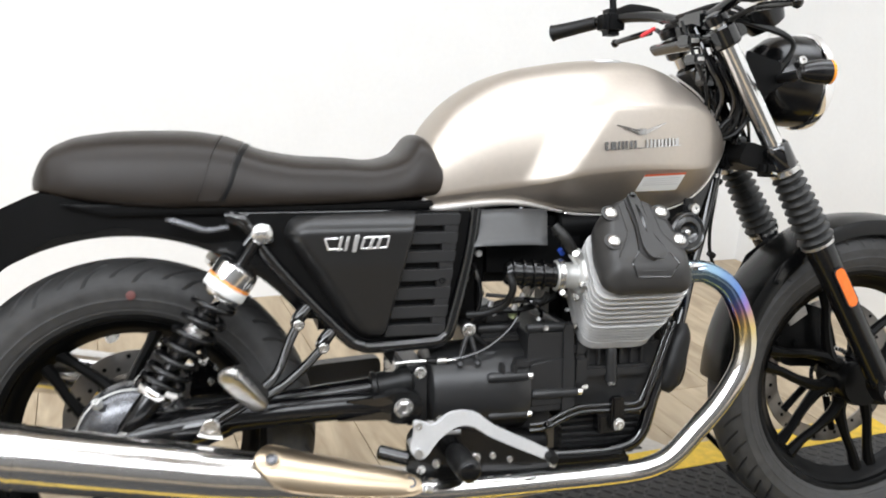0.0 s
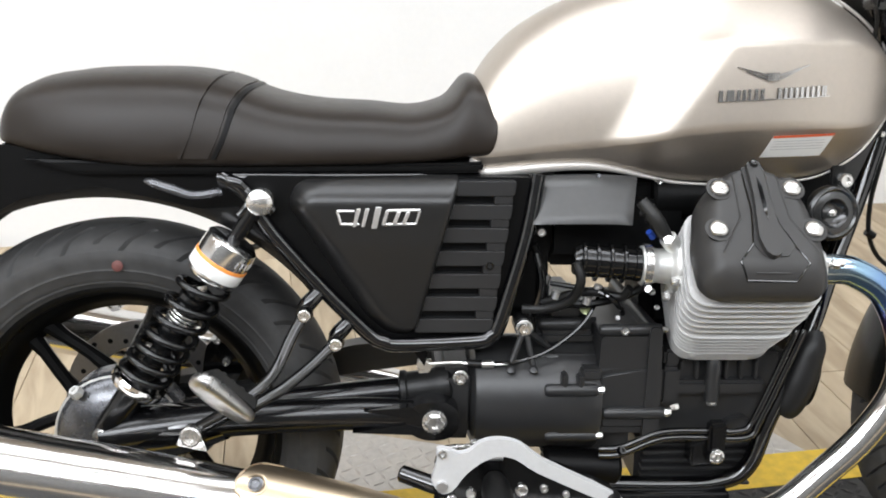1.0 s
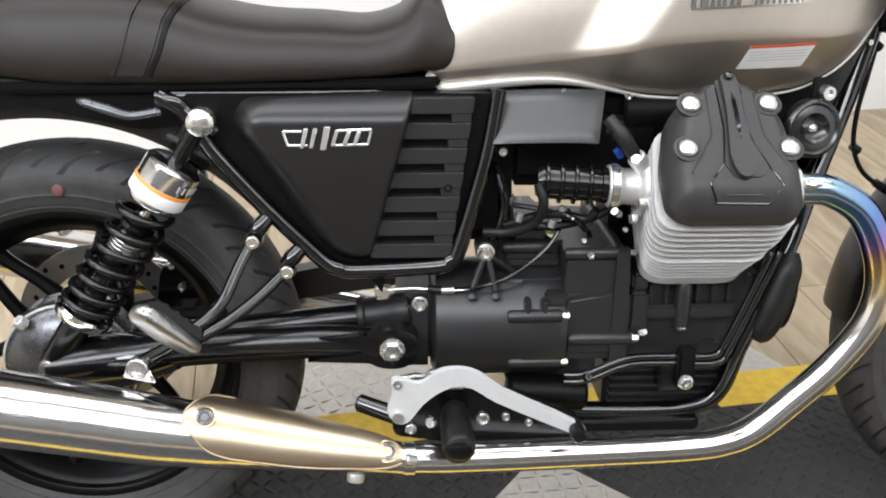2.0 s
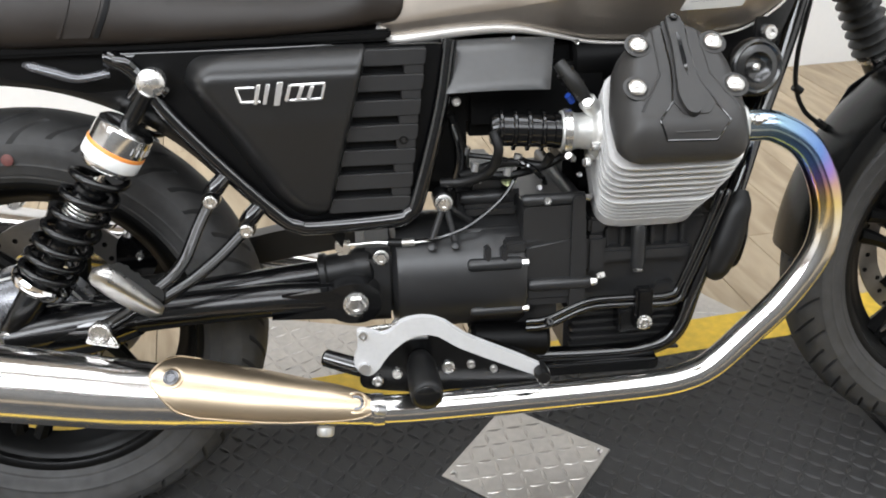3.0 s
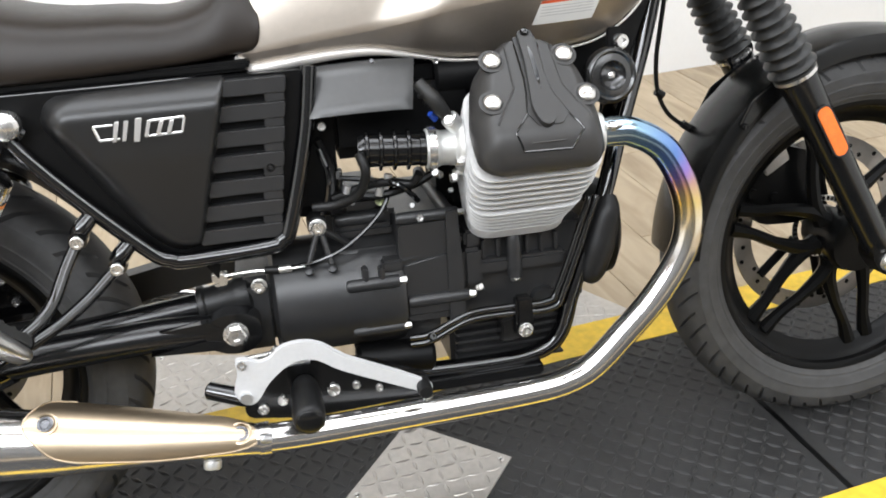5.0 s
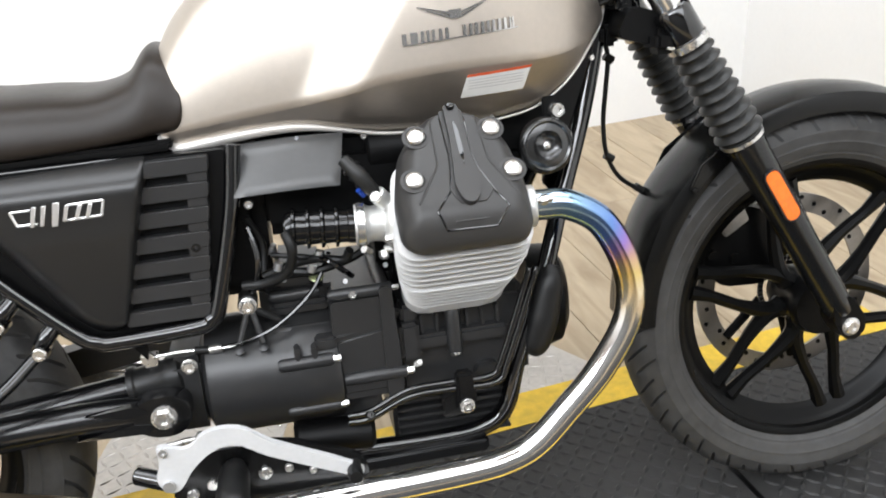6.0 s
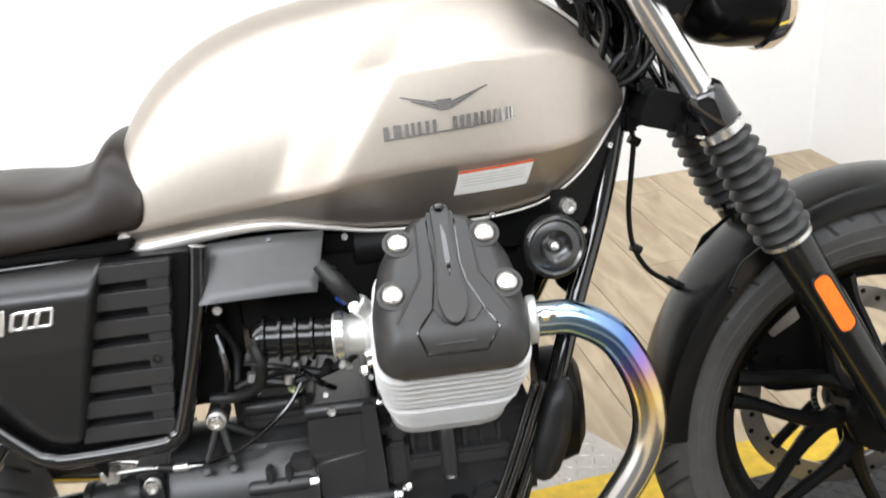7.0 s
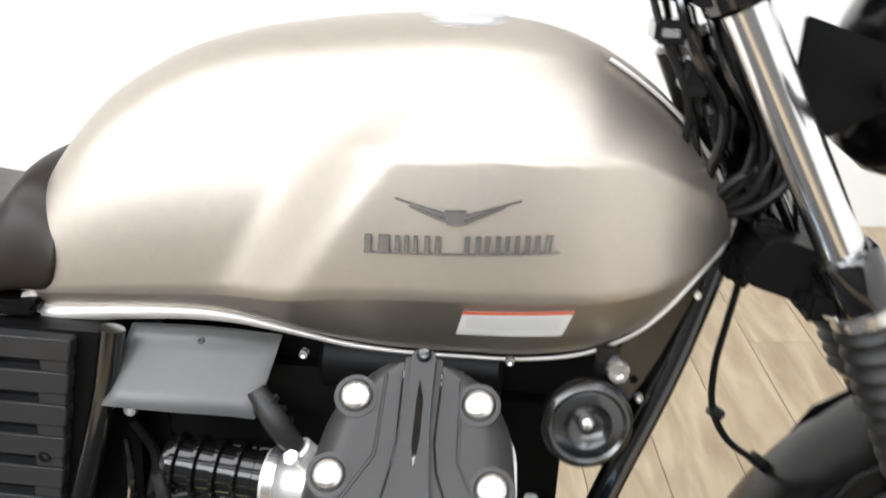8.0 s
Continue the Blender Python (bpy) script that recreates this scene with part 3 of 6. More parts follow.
# intake
ina = along((0.709, -0.145, 0.593), (1, -0.05, -0.03))
thr = part("throttle_body", lathe([(0.018, 0.0), (0.0255, 0.001), (0.0265, 0.004), (0.0265, 0.014), (0.0235, 0.017), (0.0225, 0.022), (0.0235, 0.038), (0.030, 0.041), (0.034, 0.046), (0.034, 0.056)], ina, 32), cast_alloy, bike, "silver intake manifold with clamp")
part("clamp_band", lathe([(0.0265, 0.003), (0.0285, 0.004), (0.0285, 0.013), (0.0265, 0.014)], ina, 32), bolt_zinc, thr)
part("clamp_screw", rod((0.716, -0.168, 0.567), (0.724, -0.160, 0.560), 0.005, 10), bolt_zinc, thr)
for a in (200, 265, 330):
    q = ina @ Vector((0.034 * math.cos(radians(a)), 0.034 * math.sin(radians(a)), 0.047))
    part("flange_bolt", rod(q, q + Vector((-0.012, 0, 0)), 0.006, 8, None, 0.001), bolt_zinc, thr)
bolt((0.740, -0.168, 0.561), (0, -0.6, -1), 0.006, 0.010, thr)
part("injector_boss", rod((0.757, -0.150, 0.612), (0.739, -0.158, 0.634), 0.0115, 16, None, 0.002), cast_alloy, thr)
inj = part("injector", tube([(0.740, -0.157, 0.632), (0.732, -0.160, 0.643), (0.720, -0.160, 0.660), (0.704, -0.152, 0.680)], [0.0075, 0.0095, 0.0105, 0.008], 4, 12), gaiter_rubber, thr)
for f in (0.3, 0.5, 0.7):
    q = Vector((0.736, -0.159, 0.637)).lerp(Vector((0.704, -0.152, 0.680)), f)
    part("injector_rib", rod(q, q + Vector((-0.002, 0, 0.0028)), 0.0118, 12), rubber, inj)
part("injector_clip", rod((0.7385, -0.168, 0.630), (0.7365, -0.172, 0.634), 0.0065, 6), bolt_zinc, thr)
part("sensor_tip", rod((0.727, -0.136, 0.628), (0.720, -0.140, 0.637), 0.0045, 10), material("blue_plug", (0.01, 0.05, 0.32), 0.4), thr)
prof = [(0.018, -0.006), (0.0215, 0.0)]
for i in range(4):
    h = 0.003 + i * 0.0178
    prof += [(0.0210, h), (0.0262, h + 0.001), (0.0262, h + 0.004), (0.0215, h + 0.006), (0.0210, h + 0.0165)]
boot_gloss = material("boot_gloss", (0.004, 0.004, 0.004), 0.13, spec=0.5, vary=0.1)
part("intake_boot", lathe(prof + [(0.0225, 0.074), (0.0225, 0.083), (0.018, 0.084)], along((0.628, -0.140, 0.598), (1, -0.05, -0.06)), 32), boot_gloss, bike, "black ribbed rubber intake hose")
for pts, r in (([(0.622, -0.16, 0.60), (0.628, -0.165, 0.575), (0.618, -0.15, 0.545), (0.59, -0.13, 0.528), (0.56, -0.12, 0.525)], 0.0065), ([(0.70, -0.14, 0.56), (0.69, -0.13, 0.545), (0.66, -0.12, 0.548), (0.63, -0.1, 0.54), (0.585, -0.11, 0.53)], 0.006), ([(0.575, -0.1, 0.61), (0.59, -0.09, 0.57), (0.588, -0.1, 0.53)], 0.005)):
    part("rubber_hose", tube(pts, r, 8, 10), rubber, bike)
part("airbox", block(0.29, 0.60, -0.095, 0.095, 0.50, 0.705, 0.02), matt_black, bike, "black plastic airbox under the seat")
bm = bmesh.new()
loops = []
for i in range(19):
    u = i / 18
    col = []
    for j in range(9):
        v = j / 8
        x = (0.567 + 0.131 * u) * (1 - v) + (0.580 + 0.131 * u) * v
        e = min(1.0, min(u, 1 - u, v * 0.45, (1 - v) * 0.45) / 0.035)
        bow = 0.004 * math.sin(math.pi * min(1, u * 1.15)) + 0.004 * (e * (2 - e))
        col.append((x, -0.120 - bow - 0.7 * (0.672 - (0.645 + 0.058 * v)), 0.645 + 0.058 * v + 0.002 * math.sin(math.pi * u)))
    loops.append(col + [(x, -0.1165 - 0.7 * (0.672 - z), z) for x, _, z in col[::-1]])
rings(bm, loops)
part("box_panel", bm, material("panel_satin", (0.062, 0.062, 0.062), 0.36, scale=120, vary=0.08), bike, "satin black side panel below the tank", 55)
bolt((0.652, -0.128, 0.708), (0, -1, 0.3), 0.003, 0.003, bike, drive_grey, name="panel_screw", seg=10)
bolt((0.582, -0.113, 0.630), (0, -1, 0), 0.006, 0.006, bike, brushed_alloy, name="panel_screw", seg=10)
part("frame_spine", block(0.58, 1.04, -0.05, 0.05, 0.63, 0.735, 0.015), matt_black, bike)
part("throttle_linkage", block(0.585, 0.80, -0.085, 0.085, 0.572, 0.69, 0.02), matt_black, bike)
part("rear_head_shield", block(0.74, 0.96, -0.06, 0.06, 0.47, 0.66, 0.02), matt_black, bike)
part("coil", rod((0.74, -0.06, 0.67), (0.90, -0.06, 0.67), 0.03, 20, None, 0.004), matt_black, bike)
for q in ((0.905, -0.10, 0.70), (0.735, -0.115, 0.698)):
    bolt(q, (0, -1, 0.2), 0.0042, 0.007, bike, chrome, name="tank_screw", seg=10)

# lower hoses, dome and pad at the front of the engine
for dx, dz in ((0, 0), (0.010, -0.010)):
    part("oil_line", tube([(0.935 + dx, -0.135, 0.500), (0.928 + dx, -0.138, 0.481), (0.886 + dx, -0.145, 0.376), (0.866 + dx, -0.147, 0.356 + dz), (0.81, -0.148, 0.357 + dz), (0.754, -0.148, 0.355 + dz), (0.70, -0.148, 0.333 + dz), (0.672, -0.14, 0.327 + dz)], 0.0048, 6, 10), gloss_black, bike, "black steel oil line")
part("line_clip", block(0.819, 0.843, -0.160, -0.14, 0.311, 0.372, 0.004), satin_black, bike)
bolt((0.698, -0.152, 0.330), (0.3, -1, 0.6), 0.006, 0.008, bike, gloss_black, name="line_union")
part("generator_cover", lathe([(0.075, 0.0), (0.076, 0.03), (0.070, 0.048), (0.05, 0.058), (0.0005, 0.062)], along((0.955, -0.02, 0.415), (1, -0.1, 0)), 40), matt_black, bike, "round black generator cover")
part("rubber_pad", tube([(0.972, -0.115, 0.492), (0.966, -0.12, 0.47), (0.952, -0.122, 0.42), (0.940, -0.122, 0.385), (0.934, -0.12, 0.372)], [0.010, 0.020, 0.024, 0.022, 0.015], 5, 16), rubber, bike, "matt black rubber frame pad")

# horn
horn = part("horn", lathe([(0.02, -0.03), (0.034, -0.022), (0.038, -0.012), (0.038, -0.004), (0.035, 0.0), (0.032, 0.0012), (0.029, -0.001), (0.026, 0.0), (0.020, 0.001), (0.015, -0.006), (0.009, -0.008), (0.0005, -0.008)], along((0.972, -0.128, 0.660), (0.12, -1, 0.12)), 40), material("horn_steel", (0.075, 0.075, 0.075), 0.24, 0.9, vary=0.1), bike, "round black horn")
part("horn_pin", lathe([(0.007, 0.0), (0.0068, 0.004), (0.004, 0.007), (0.0005, 0.0078)], along((0.971, -0.120, 0.659), (0.12, -1, 0.12)), 16), bolt_zinc, horn)
part("bracket", block(0.975, 0.995, -0.10, -0.095, 0.66, 0.72, 0.002), satin_black, horn)
bolt((0.993, -0.10, 0.700), (0.1, -1, 0.1), 0.010, 0.010, horn, seg=12)
bolt((0.992, -0.10, 0.635), (0.1, -1, 0.1), 0.006, 0.007, horn, seg=10)

# small pieces between airbox and engine
for pts, r, mt in (([(0.60, -0.10, 0.555), (0.64, -0.115, 0.552), (0.665, -0.10, 0.54)], 0.0035, rubber), ([(0.575, -0.115, 0.60), (0.583, -0.125, 0.57), (0.58, -0.125, 0.54), (0.57, -0.12, 0.515)], 0.004, gloss_black), ([(0.66, -0.12, 0.55), (0.675, -0.135, 0.545), (0.69, -0.13, 0.53), (0.70, -0.11, 0.515)], 0.004, gloss_black), ([(0.61, -0.09, 0.53), (0.65, -0.1, 0.525), (0.70, -0.1, 0.535), (0.73, -0.1, 0.55)], 0.0055, rubber)):
    part("thin_hose", tube(pts, r, 6, 8), mt, bike)
for q in ((0.605, -0.106, 0.535), (0.660, -0.118, 0.548), (0.598, -0.07, 0.548), (0.648, -0.11, 0.528)):
    part("hose_clamp", rod(q, (q[0] + 0.003, q[1], q[2] + 0.010), 0.0058, 12), brushed_alloy, bike)
for q, d in (((0.652, -0.108, 0.536), (0.3, -1, 0.3)), ((0.612, -0.108, 0.522), (0, -1, 0.2)), ((0.69, -0.12, 0.512), (0, -1, 0.3)), ((0.745, -0.115, 0.525), (0, -1, 0.3))):
    bolt(q, d, 0.0036, 0.006, bike, brushed_alloy, name="small_bolt", seg=8)
part("red_wire", tube([(0.563, -0.117, 0.676), (0.559, -0.119, 0.661), (0.555, -0.117, 0.645)], 0.0022, 5, 8), material("red_wire", (0.5, 0.02, 0.04), 0.4), bike)

# ---- exhaust ----
heat = material("heat_tinted_chrome", (0.85, 0.84, 0.83), 0.15, 1.0, vary=0.02)
nt = heat.node_tree
tc = nt.nodes.new("ShaderNodeTexCoord")
sep = nt.nodes.new("ShaderNodeSeparateXYZ")
nt.links.new(tc.outputs["Object"], sep.inputs[0])
sub_x, sub_z, ang = (nt.nodes.new("ShaderNodeMath") for _ in range(3))
sub_x.operation = sub_z.operation = "SUBTRACT"
ang.operation = "ARCTAN2"
nt.links.new(sep.outputs["X"], sub_x.inputs[0])
nt.links.new(sep.outputs["Z"], sub_z.inputs[0])
sub_x.inputs[1].default_value, sub_z.inputs[1].default_value = 0.955, 0.49
nt.links.new(sub_z.outputs[0], ang.inputs[0])
nt.links.new(sub_x.outputs[0], ang.inputs[1])
mr = nt.nodes.new("ShaderNodeMapRange")
mr.inputs["From Min"].default_value, mr.inputs["From Max"].default_value = 1.9, -0.9
nt.links.new(ang.outputs[0], mr.inputs["Value"])
blur = nt.nodes.new("ShaderNodeTexNoise")
blur.inputs["Scale"].default_value = 35
nt.links.new(tc.outputs["Object"], blur.inputs["Vector"])
mix = nt.nodes.new("ShaderNodeMath")
mix.operation = "MULTIPLY_ADD"
mix.inputs[1].default_value = 0.08
nt.links.new(blur.outputs["Fac"], mix.inputs[0])
nt.links.new(mr.outputs[0], mix.inputs[2])
ramp = nt.nodes.new("ShaderNodeValToRGB")
stops = [(0.0, (0.62, 0.66, 0.68)), (0.22, (0.28, 0.44, 0.58)), (0.42, (0.16, 0.28, 0.62)), (0.52, (0.34, 0.22, 0.58)), (0.60, (0.55, 0.34, 0.30)), (0.68, (0.72, 0.55, 0.22)), (0.80, (0.76, 0.69, 0.54)), (0.95, (0.74, 0.73, 0.72))]
while len(ramp.color_ramp.elements) < len(stops):
    ramp.color_ramp.elements.new(0.5)
for e, (pos, col) in zip(ramp.color_ramp.elements, stops):
    e.position, e.color = pos, (*col, 1)
nt.links.new(mix.outputs[0], ramp.inputs[0])
nt.links.new(ramp.outputs[0], shader(heat).inputs["Base Color"])

PIPE = [(0.915, -0.185, 0.598), (0.940, -0.19, 0.600), (0.975, -0.192, 0.596), (1.019, -0.195, 0.566), (1.049, -0.198, 0.500), (1.047, -0.2, 0.435), (1.010, -0.2, 0.370), (0.960, -0.2, 0.316), (0.915, -0.202, 0.275), (0.875, -0.204, 0.258), (0.82, -0.206, 0.2515), (0.68, -0.215, 0.2525), (0.52, -0.228, 0.2570), (0.44, -0.236, 0.264)]
header = part("exhaust_header", tube(PIPE, 0.0193, 8, 28), heat, bike, "chromed exhaust header blued by heat")
part("flange", lathe([(0.0190, 0.0), (0.0255, 0.001), (0.0265, 0.003), (0.0265, 0.009), (0.0250, 0.011), (0.0190, 0.012)], along((0.922, -0.1865, 0.599), (1, -0.1, 0.02)), 32), cast_alloy, header)
part("stud", rod((0.930, -0.212, 0.612), (0.950, -0.212, 0.612), 0.0035, 10), bolt_zinc, header)
part("stud_nut", rod((0.934, -0.212, 0.612), (0.942, -0.212, 0.612), 0.0065, 6), bolt_zinc, header)

sil_chrome = material("silencer_chrome", (0.66, 0.645, 0.63), 0.17, 1.0, vary=0.05, bump=0.6, bscale=22)
sil = part("silencer", tube([(0.455, -0.236, 0.263), (0.36, -0.238, 0.281), (0.22, -0.24, 0.305), (0.15, -0.24, 0.316), (0.06, -0.24, 0.333), (-0.10, -0.24, 0.363), (-0.30, -0.24, 0.402)], [0.0205, 0.0275, 0.0395, 0.0430, 0.045, 0.0465, 0.0465], 8, 40), sil_chrome, bike, "long chromed silencer")
ax = Vector((-0.2, 0, 0.0385)).normalized()
part("joint_band", lathe([(0.0455, 0), (0.048, 0.001), (0.048, 0.010), (0.0455, 0.011)], along((-0.135, -0.24, 0.3698), ax), 40), sil_chrome, sil)
# heat shield round the cone
shield_metal = material("shield_metal", (0.54, 0.435, 0.31), 0.33, 1.0, scale=20, vary=0.03, rvary=0.02)
bm = bmesh.new()
loops, hem = [], []
for i in range(41):
    t = i / 40
    x = 0.196 + t * 0.256
    cz = 0.3135 - t * 0.0460 - 0.004 * math.sin(t * math.pi)
    rad = float(np.interp(t, [0, 0.12, 0.5, 0.85, 1], [0.0488, 0.0490, 0.0425, 0.0310, 0.0250]))
    hi = float(np.interp(t, [0, 0.03, 0.10, 0.20, 0.6, 0.88, 0.96, 1], [1.02, 1.36, 1.78, 1.95, 1.92, 1.70, 1.45, 1.05]))
    lo = float(np.interp(t, [0, 0.03, 0.10, 0.18, 0.6, 0.88, 0.96, 1], [0.70, 0.46, 0.12, -0.02, -0.06, -0.02, 0.10, 0.30]))
    arc = [lo + (hi - lo) * k / 18 for k in range(19)]
    outer = [(x, -0.239 - math.cos(a) * rad, cz + math.sin(a) * rad) for a in arc]
    inner = [(x, -0.239 - math.cos(a) * (rad - 0.003), cz + math.sin(a) * (rad - 0.003)) for a in arc[::-1]]
    loops.append(outer + inner)
    hem.append((outer[0], outer[-1]))
rings(bm, loops)
shield = part("heat_shield", bm, shield_metal, sil, "champagne polished heat shield")
part("hem", tube([h[1] for h in hem[8::-2]] + [h[0] for h in hem[::2]], 0.0012, 3, 8), shield_metal, shield)
for q, out in (((0.2185, -0.2685, 0.3478), (0, -0.62, 0.78)), ((0.434, -0.2570, 0.2885), (0.12, -0.72, 0.69))):
    part("screw_recess", lathe([(0.0140, -0.004), (0.0142, 0.0004), (0.0118, 0.0010), (0.0100, -0.0010)], along(q, out), 24), shield_metal, shield)
    part("screw", lathe([(0.0092, -0.001), (0.0094, 0.0012), (0.006, 0.0018), (0.005, 0.0006), (0.0005, 0.0006)], along(q, out), 24), drive_grey, shield)
part("drain_bolt", lathe([(0.0088, 0), (0.0088, 0.010), (0.0115, 0.011), (0.0115, 0.019), (0.009, 0.022), (0.0005, 0.022)], along((0.3945, -0.233, 0.2545), (-0.1, -0.45, -0.89)), 14), cast_alloy, sil, "zinc drain bolt")
clamp = part("pipe_clamp", lathe([(0.0200, 0.0), (0.0222, 0.001), (0.0222, 0.015), (0.0200, 0.016)], along((0.452, -0.2348, 0.2623), (1, 0.075, -0.075)), 36), sil_chrome, sil)
part("clamp_lug", rod((0.470, -0.250, 0.270), (0.456, -0.254, 0.275), 0.0062, 12, None, 0.002), brushed_alloy, clamp)
part("mount_clip", prism([(0.110, 0.372), (0.150, 0.362), (0.137, 0.398), (0.124, 0.398)], -0.212, -0.200, 0.002), sil_chrome, sil)
bolt((0.131, -0.212, 0.387), (0, -1, 0), 0.0135, 0.009, sil, name="mount_bolt", seg=16)

part("silencer", tube([(0.455, 0.236, 0.258), (0.36, 0.238, 0.276), (0.22, 0.24, 0.303), (0.15, 0.24, 0.316), (0.06, 0.24, 0.333), (-0.10, 0.24, 0.363), (-0.30, 0.24, 0.402)], [0.0205, 0.030, 0.041, 0.0435, 0.045, 0.0465, 0.0465], 8, 40), sil_chrome, bike, "long chromed silencer")

# ---- tank trim, seat trim, side cover ----
def tank_edge(x, out=0.0, up=0.0):
    return (x, -(t_wb(x) + out), t_bot(x) + up)


xs = np.linspace(0.492, 1.072, 30)
lip = [tank_edge(x, 0.003, -0.001) for x in xs]
part("tank_seam", tube([(0.493, -0.100, 0.722)] + lip, [0.0078, 0.0078, 0.0065, 0.003, 0.0018, 0.0016, 0.0016, 0.002], 3, 10), seam_metal, tank, "pale welded seam along the tank's lower edge")
part("tank_seam", tube([(1.072, -(t_wb(1.072) + 0.003), t_bot(1.072)), (1.080, -0.050, 0.812), (1.079, -0.053, 0.830), (1.068, -0.054, 0.850), (1.048, -0.055, 0.879), (1.022, -0.054, 0.907), (0.990, -0.050, 0.931), (0.966, -0.044, 0.945)], 0.0022, 6, 10), seam_metal, tank)
part("filler_cap", lathe([(0.046, -0.006), (0.047, 0.002), (0.044, 0.004), (0.040, 0.004), (0.037, 0.007), (0.020, 0.008), (0.0005, 0.008)], along((0.845, 0.0, 0.9625), (-0.03, 0, 1)), 40), brushed_alloy, tank, "chromed filler cap")


def tank_y(x, z):
    """The tank's side (its half width) at x and height z."""
    h = tank_half(x)
    for (y0, z0), (y1, z1) in zip(h[1:], h[2:]):
        if z1 <= z <= z0:
            return y0 + (y1 - y0) * (z0 - z) / max(z0 - z1, 1e-6)
    return h[52][0]


def on_tank(x, z, out=0.0):
    return Vector((x, -tank_y(x, z) - out, z))


def decal(name, corners, mat, out, parent, label="", nu=14, nv=6, thick=0.0008):
    """A thin sheet laid on the tank's side between four (x, z) corners: lower rear, lower front, upper front, upper rear."""
    bm = bmesh.new()
    grid = []
    for j in range(nv + 1):
        row = []
        for i in range(nu + 1):
            u, v = i / nu, j / nv
            x = (corners[0][0] * (1 - u) + corners[1][0] * u) * (1 - v) + (corners[3][0] * (1 - u) + corners[2][0] * u) * v
            z = (corners[0][1] * (1 - u) + corners[1][1] * u) * (1 - v) + (corners[3][1] * (1 - u) + corners[2][1] * u) * v
            row.append((bm.verts.new(on_tank(x, z, out)), bm.verts.new(on_tank(x, z, out - thick))))
        grid.append(row)
    for j in range(nv):
        for i in range(nu):
            bm.faces.new([grid[j][i][0], grid[j][i + 1][0], grid[j + 1][i + 1][0], grid[j + 1][i][0]])
            bm.faces.new([grid[j][i][1], grid[j + 1][i][1], grid[j + 1][i + 1][1], grid[j][i + 1][1]])
    return part(name, bm, mat, parent, label)


stk = decal("sticker", [(0.860, 0.7350), (0.943, 0.7375), (0.950, 0.7695), (0.866, 0.766)], white_label, 0.0035, tank, "white paper sticker with an orange heading")
decal("heading", [(0.8655, 0.7625), (0.949, 0.766), (0.950, 0.7695), (0.866, 0.766)], red_print, 0.0042, stk)
for k in range(4):
    decal("text_line", [(0.868, 0.7462 + k * 0.0038), (0.940, 0.7485 + k * 0.0038), (0.9403, 0.7492 + k * 0.0038), (0.8683, 0.7469 + k * 0.0038)], grey_print, 0.0042, stk, nv=1)

badge = decal("tank_badge", [(0.790, 0.8075), (0.934, 0.816), (0.934, 0.8172), (0.790, 0.8087)], badge_chrome, 0.003, tank, "chromed raised badge", nv=1, thick=0.0015)
for k, w in enumerate((0.017, 0.013, 0.011, 0.013, 0, 0.013, 0.013, 0.012, 0.012, 0.006)):
    if w:
        x0 = 0.790 + k * 0.0148
        for f, g in ((0.0, 0.30), (0.60, 0.90)):
            xa, xb = x0 + w * f, x0 + w * g
            z0 = 0.808 + (xa - 0.79) * 0.059
            decal("badge_bar", [(xa, z0), (xb, z0), (xb, z0 + 0.0135), (xa, z0 + 0.0135)], badge_chrome, 0.003, badge, nu=2, nv=3, thick=0.002)
for s in (-1, 1):
    for k in range(2):
        xa, xb = 0.857 + s * 0.006, 0.857 + s * (0.046 - 0.011 * k)
        za, zb = 0.842 - 0.0045 * k, 0.853 - 0.005 * k + s * 0.002
        decal("wing", [(xa, za - 0.0028), (xb, zb - 0.0010), (xb, zb), (xa, za)], badge_chrome, 0.003, badge, nu=5, nv=1, thick=0.0015)
decal("wing_body", [(0.850, 0.834), (0.862, 0.8345), (0.864, 0.845), (0.848, 0.8445)], badge_chrome, 0.003, badge, nu=3, nv=3, thick=0.0015)

# seat: strap, piping and base
for off, wdt in ((-0.008, 0.004), (0.0, 0.030), (0.034, 0.006)):
    bm = bmesh.new()
    loops = []
    for e in (0.0, wdt):
        ring = []
        for k in range(25):
            a = k / 24 * 2 - 1
            lean = 0.165 + off + e - 0.045 * abs(a) ** 1.5
            zt, zb, w = s_top(lean), s_bot(lean), s_w(lean)
            hh = zt - zb
            prof = [(0, zt), (0.45 * w, zt - 0.002), (0.75 * w, zt - 0.12 * hh), (0.92 * w, zt - 0.3 * hh), (w, zb + 0.35 * hh), (w * 1.01, zb + 0.12 * hh)]
            j = abs(a) * 5
            i = min(int(j), 4)
            y = prof[i][0] + (prof[i + 1][0] - prof[i][0]) * (j - i)
            z = prof[i][1] + (prof[i + 1][1] - prof[i][1]) * (j - i)
            ring.append(Vector((lean, math.copysign(y, a), z)))
        loops.append(ring)
    mid = Vector((0.18 + off, 0, 0.76))
    va = [[bm.verts.new(p + (p - mid).normalized() * 0.001) for p in ring] for ring in loops]
    vb = [[bm.verts.new(p - (p - mid).normalized() * 0.006) for p in ring] for ring in loops]
    for k in range(24):
        bm.faces.new((va[0][k], va[0][k + 1], va[1][k + 1], va[1][k]))
        bm.faces.new((va[0][k], vb[0][k], vb[0][k + 1], va[0][k + 1]))
        bm.faces.new((va[1][k], va[1][k + 1], vb[1][k + 1], vb[1][k]))
    part("seat_strap", bm, seat_vinyl if off <= 0 else matt_black, seat, "black strap across the seat")
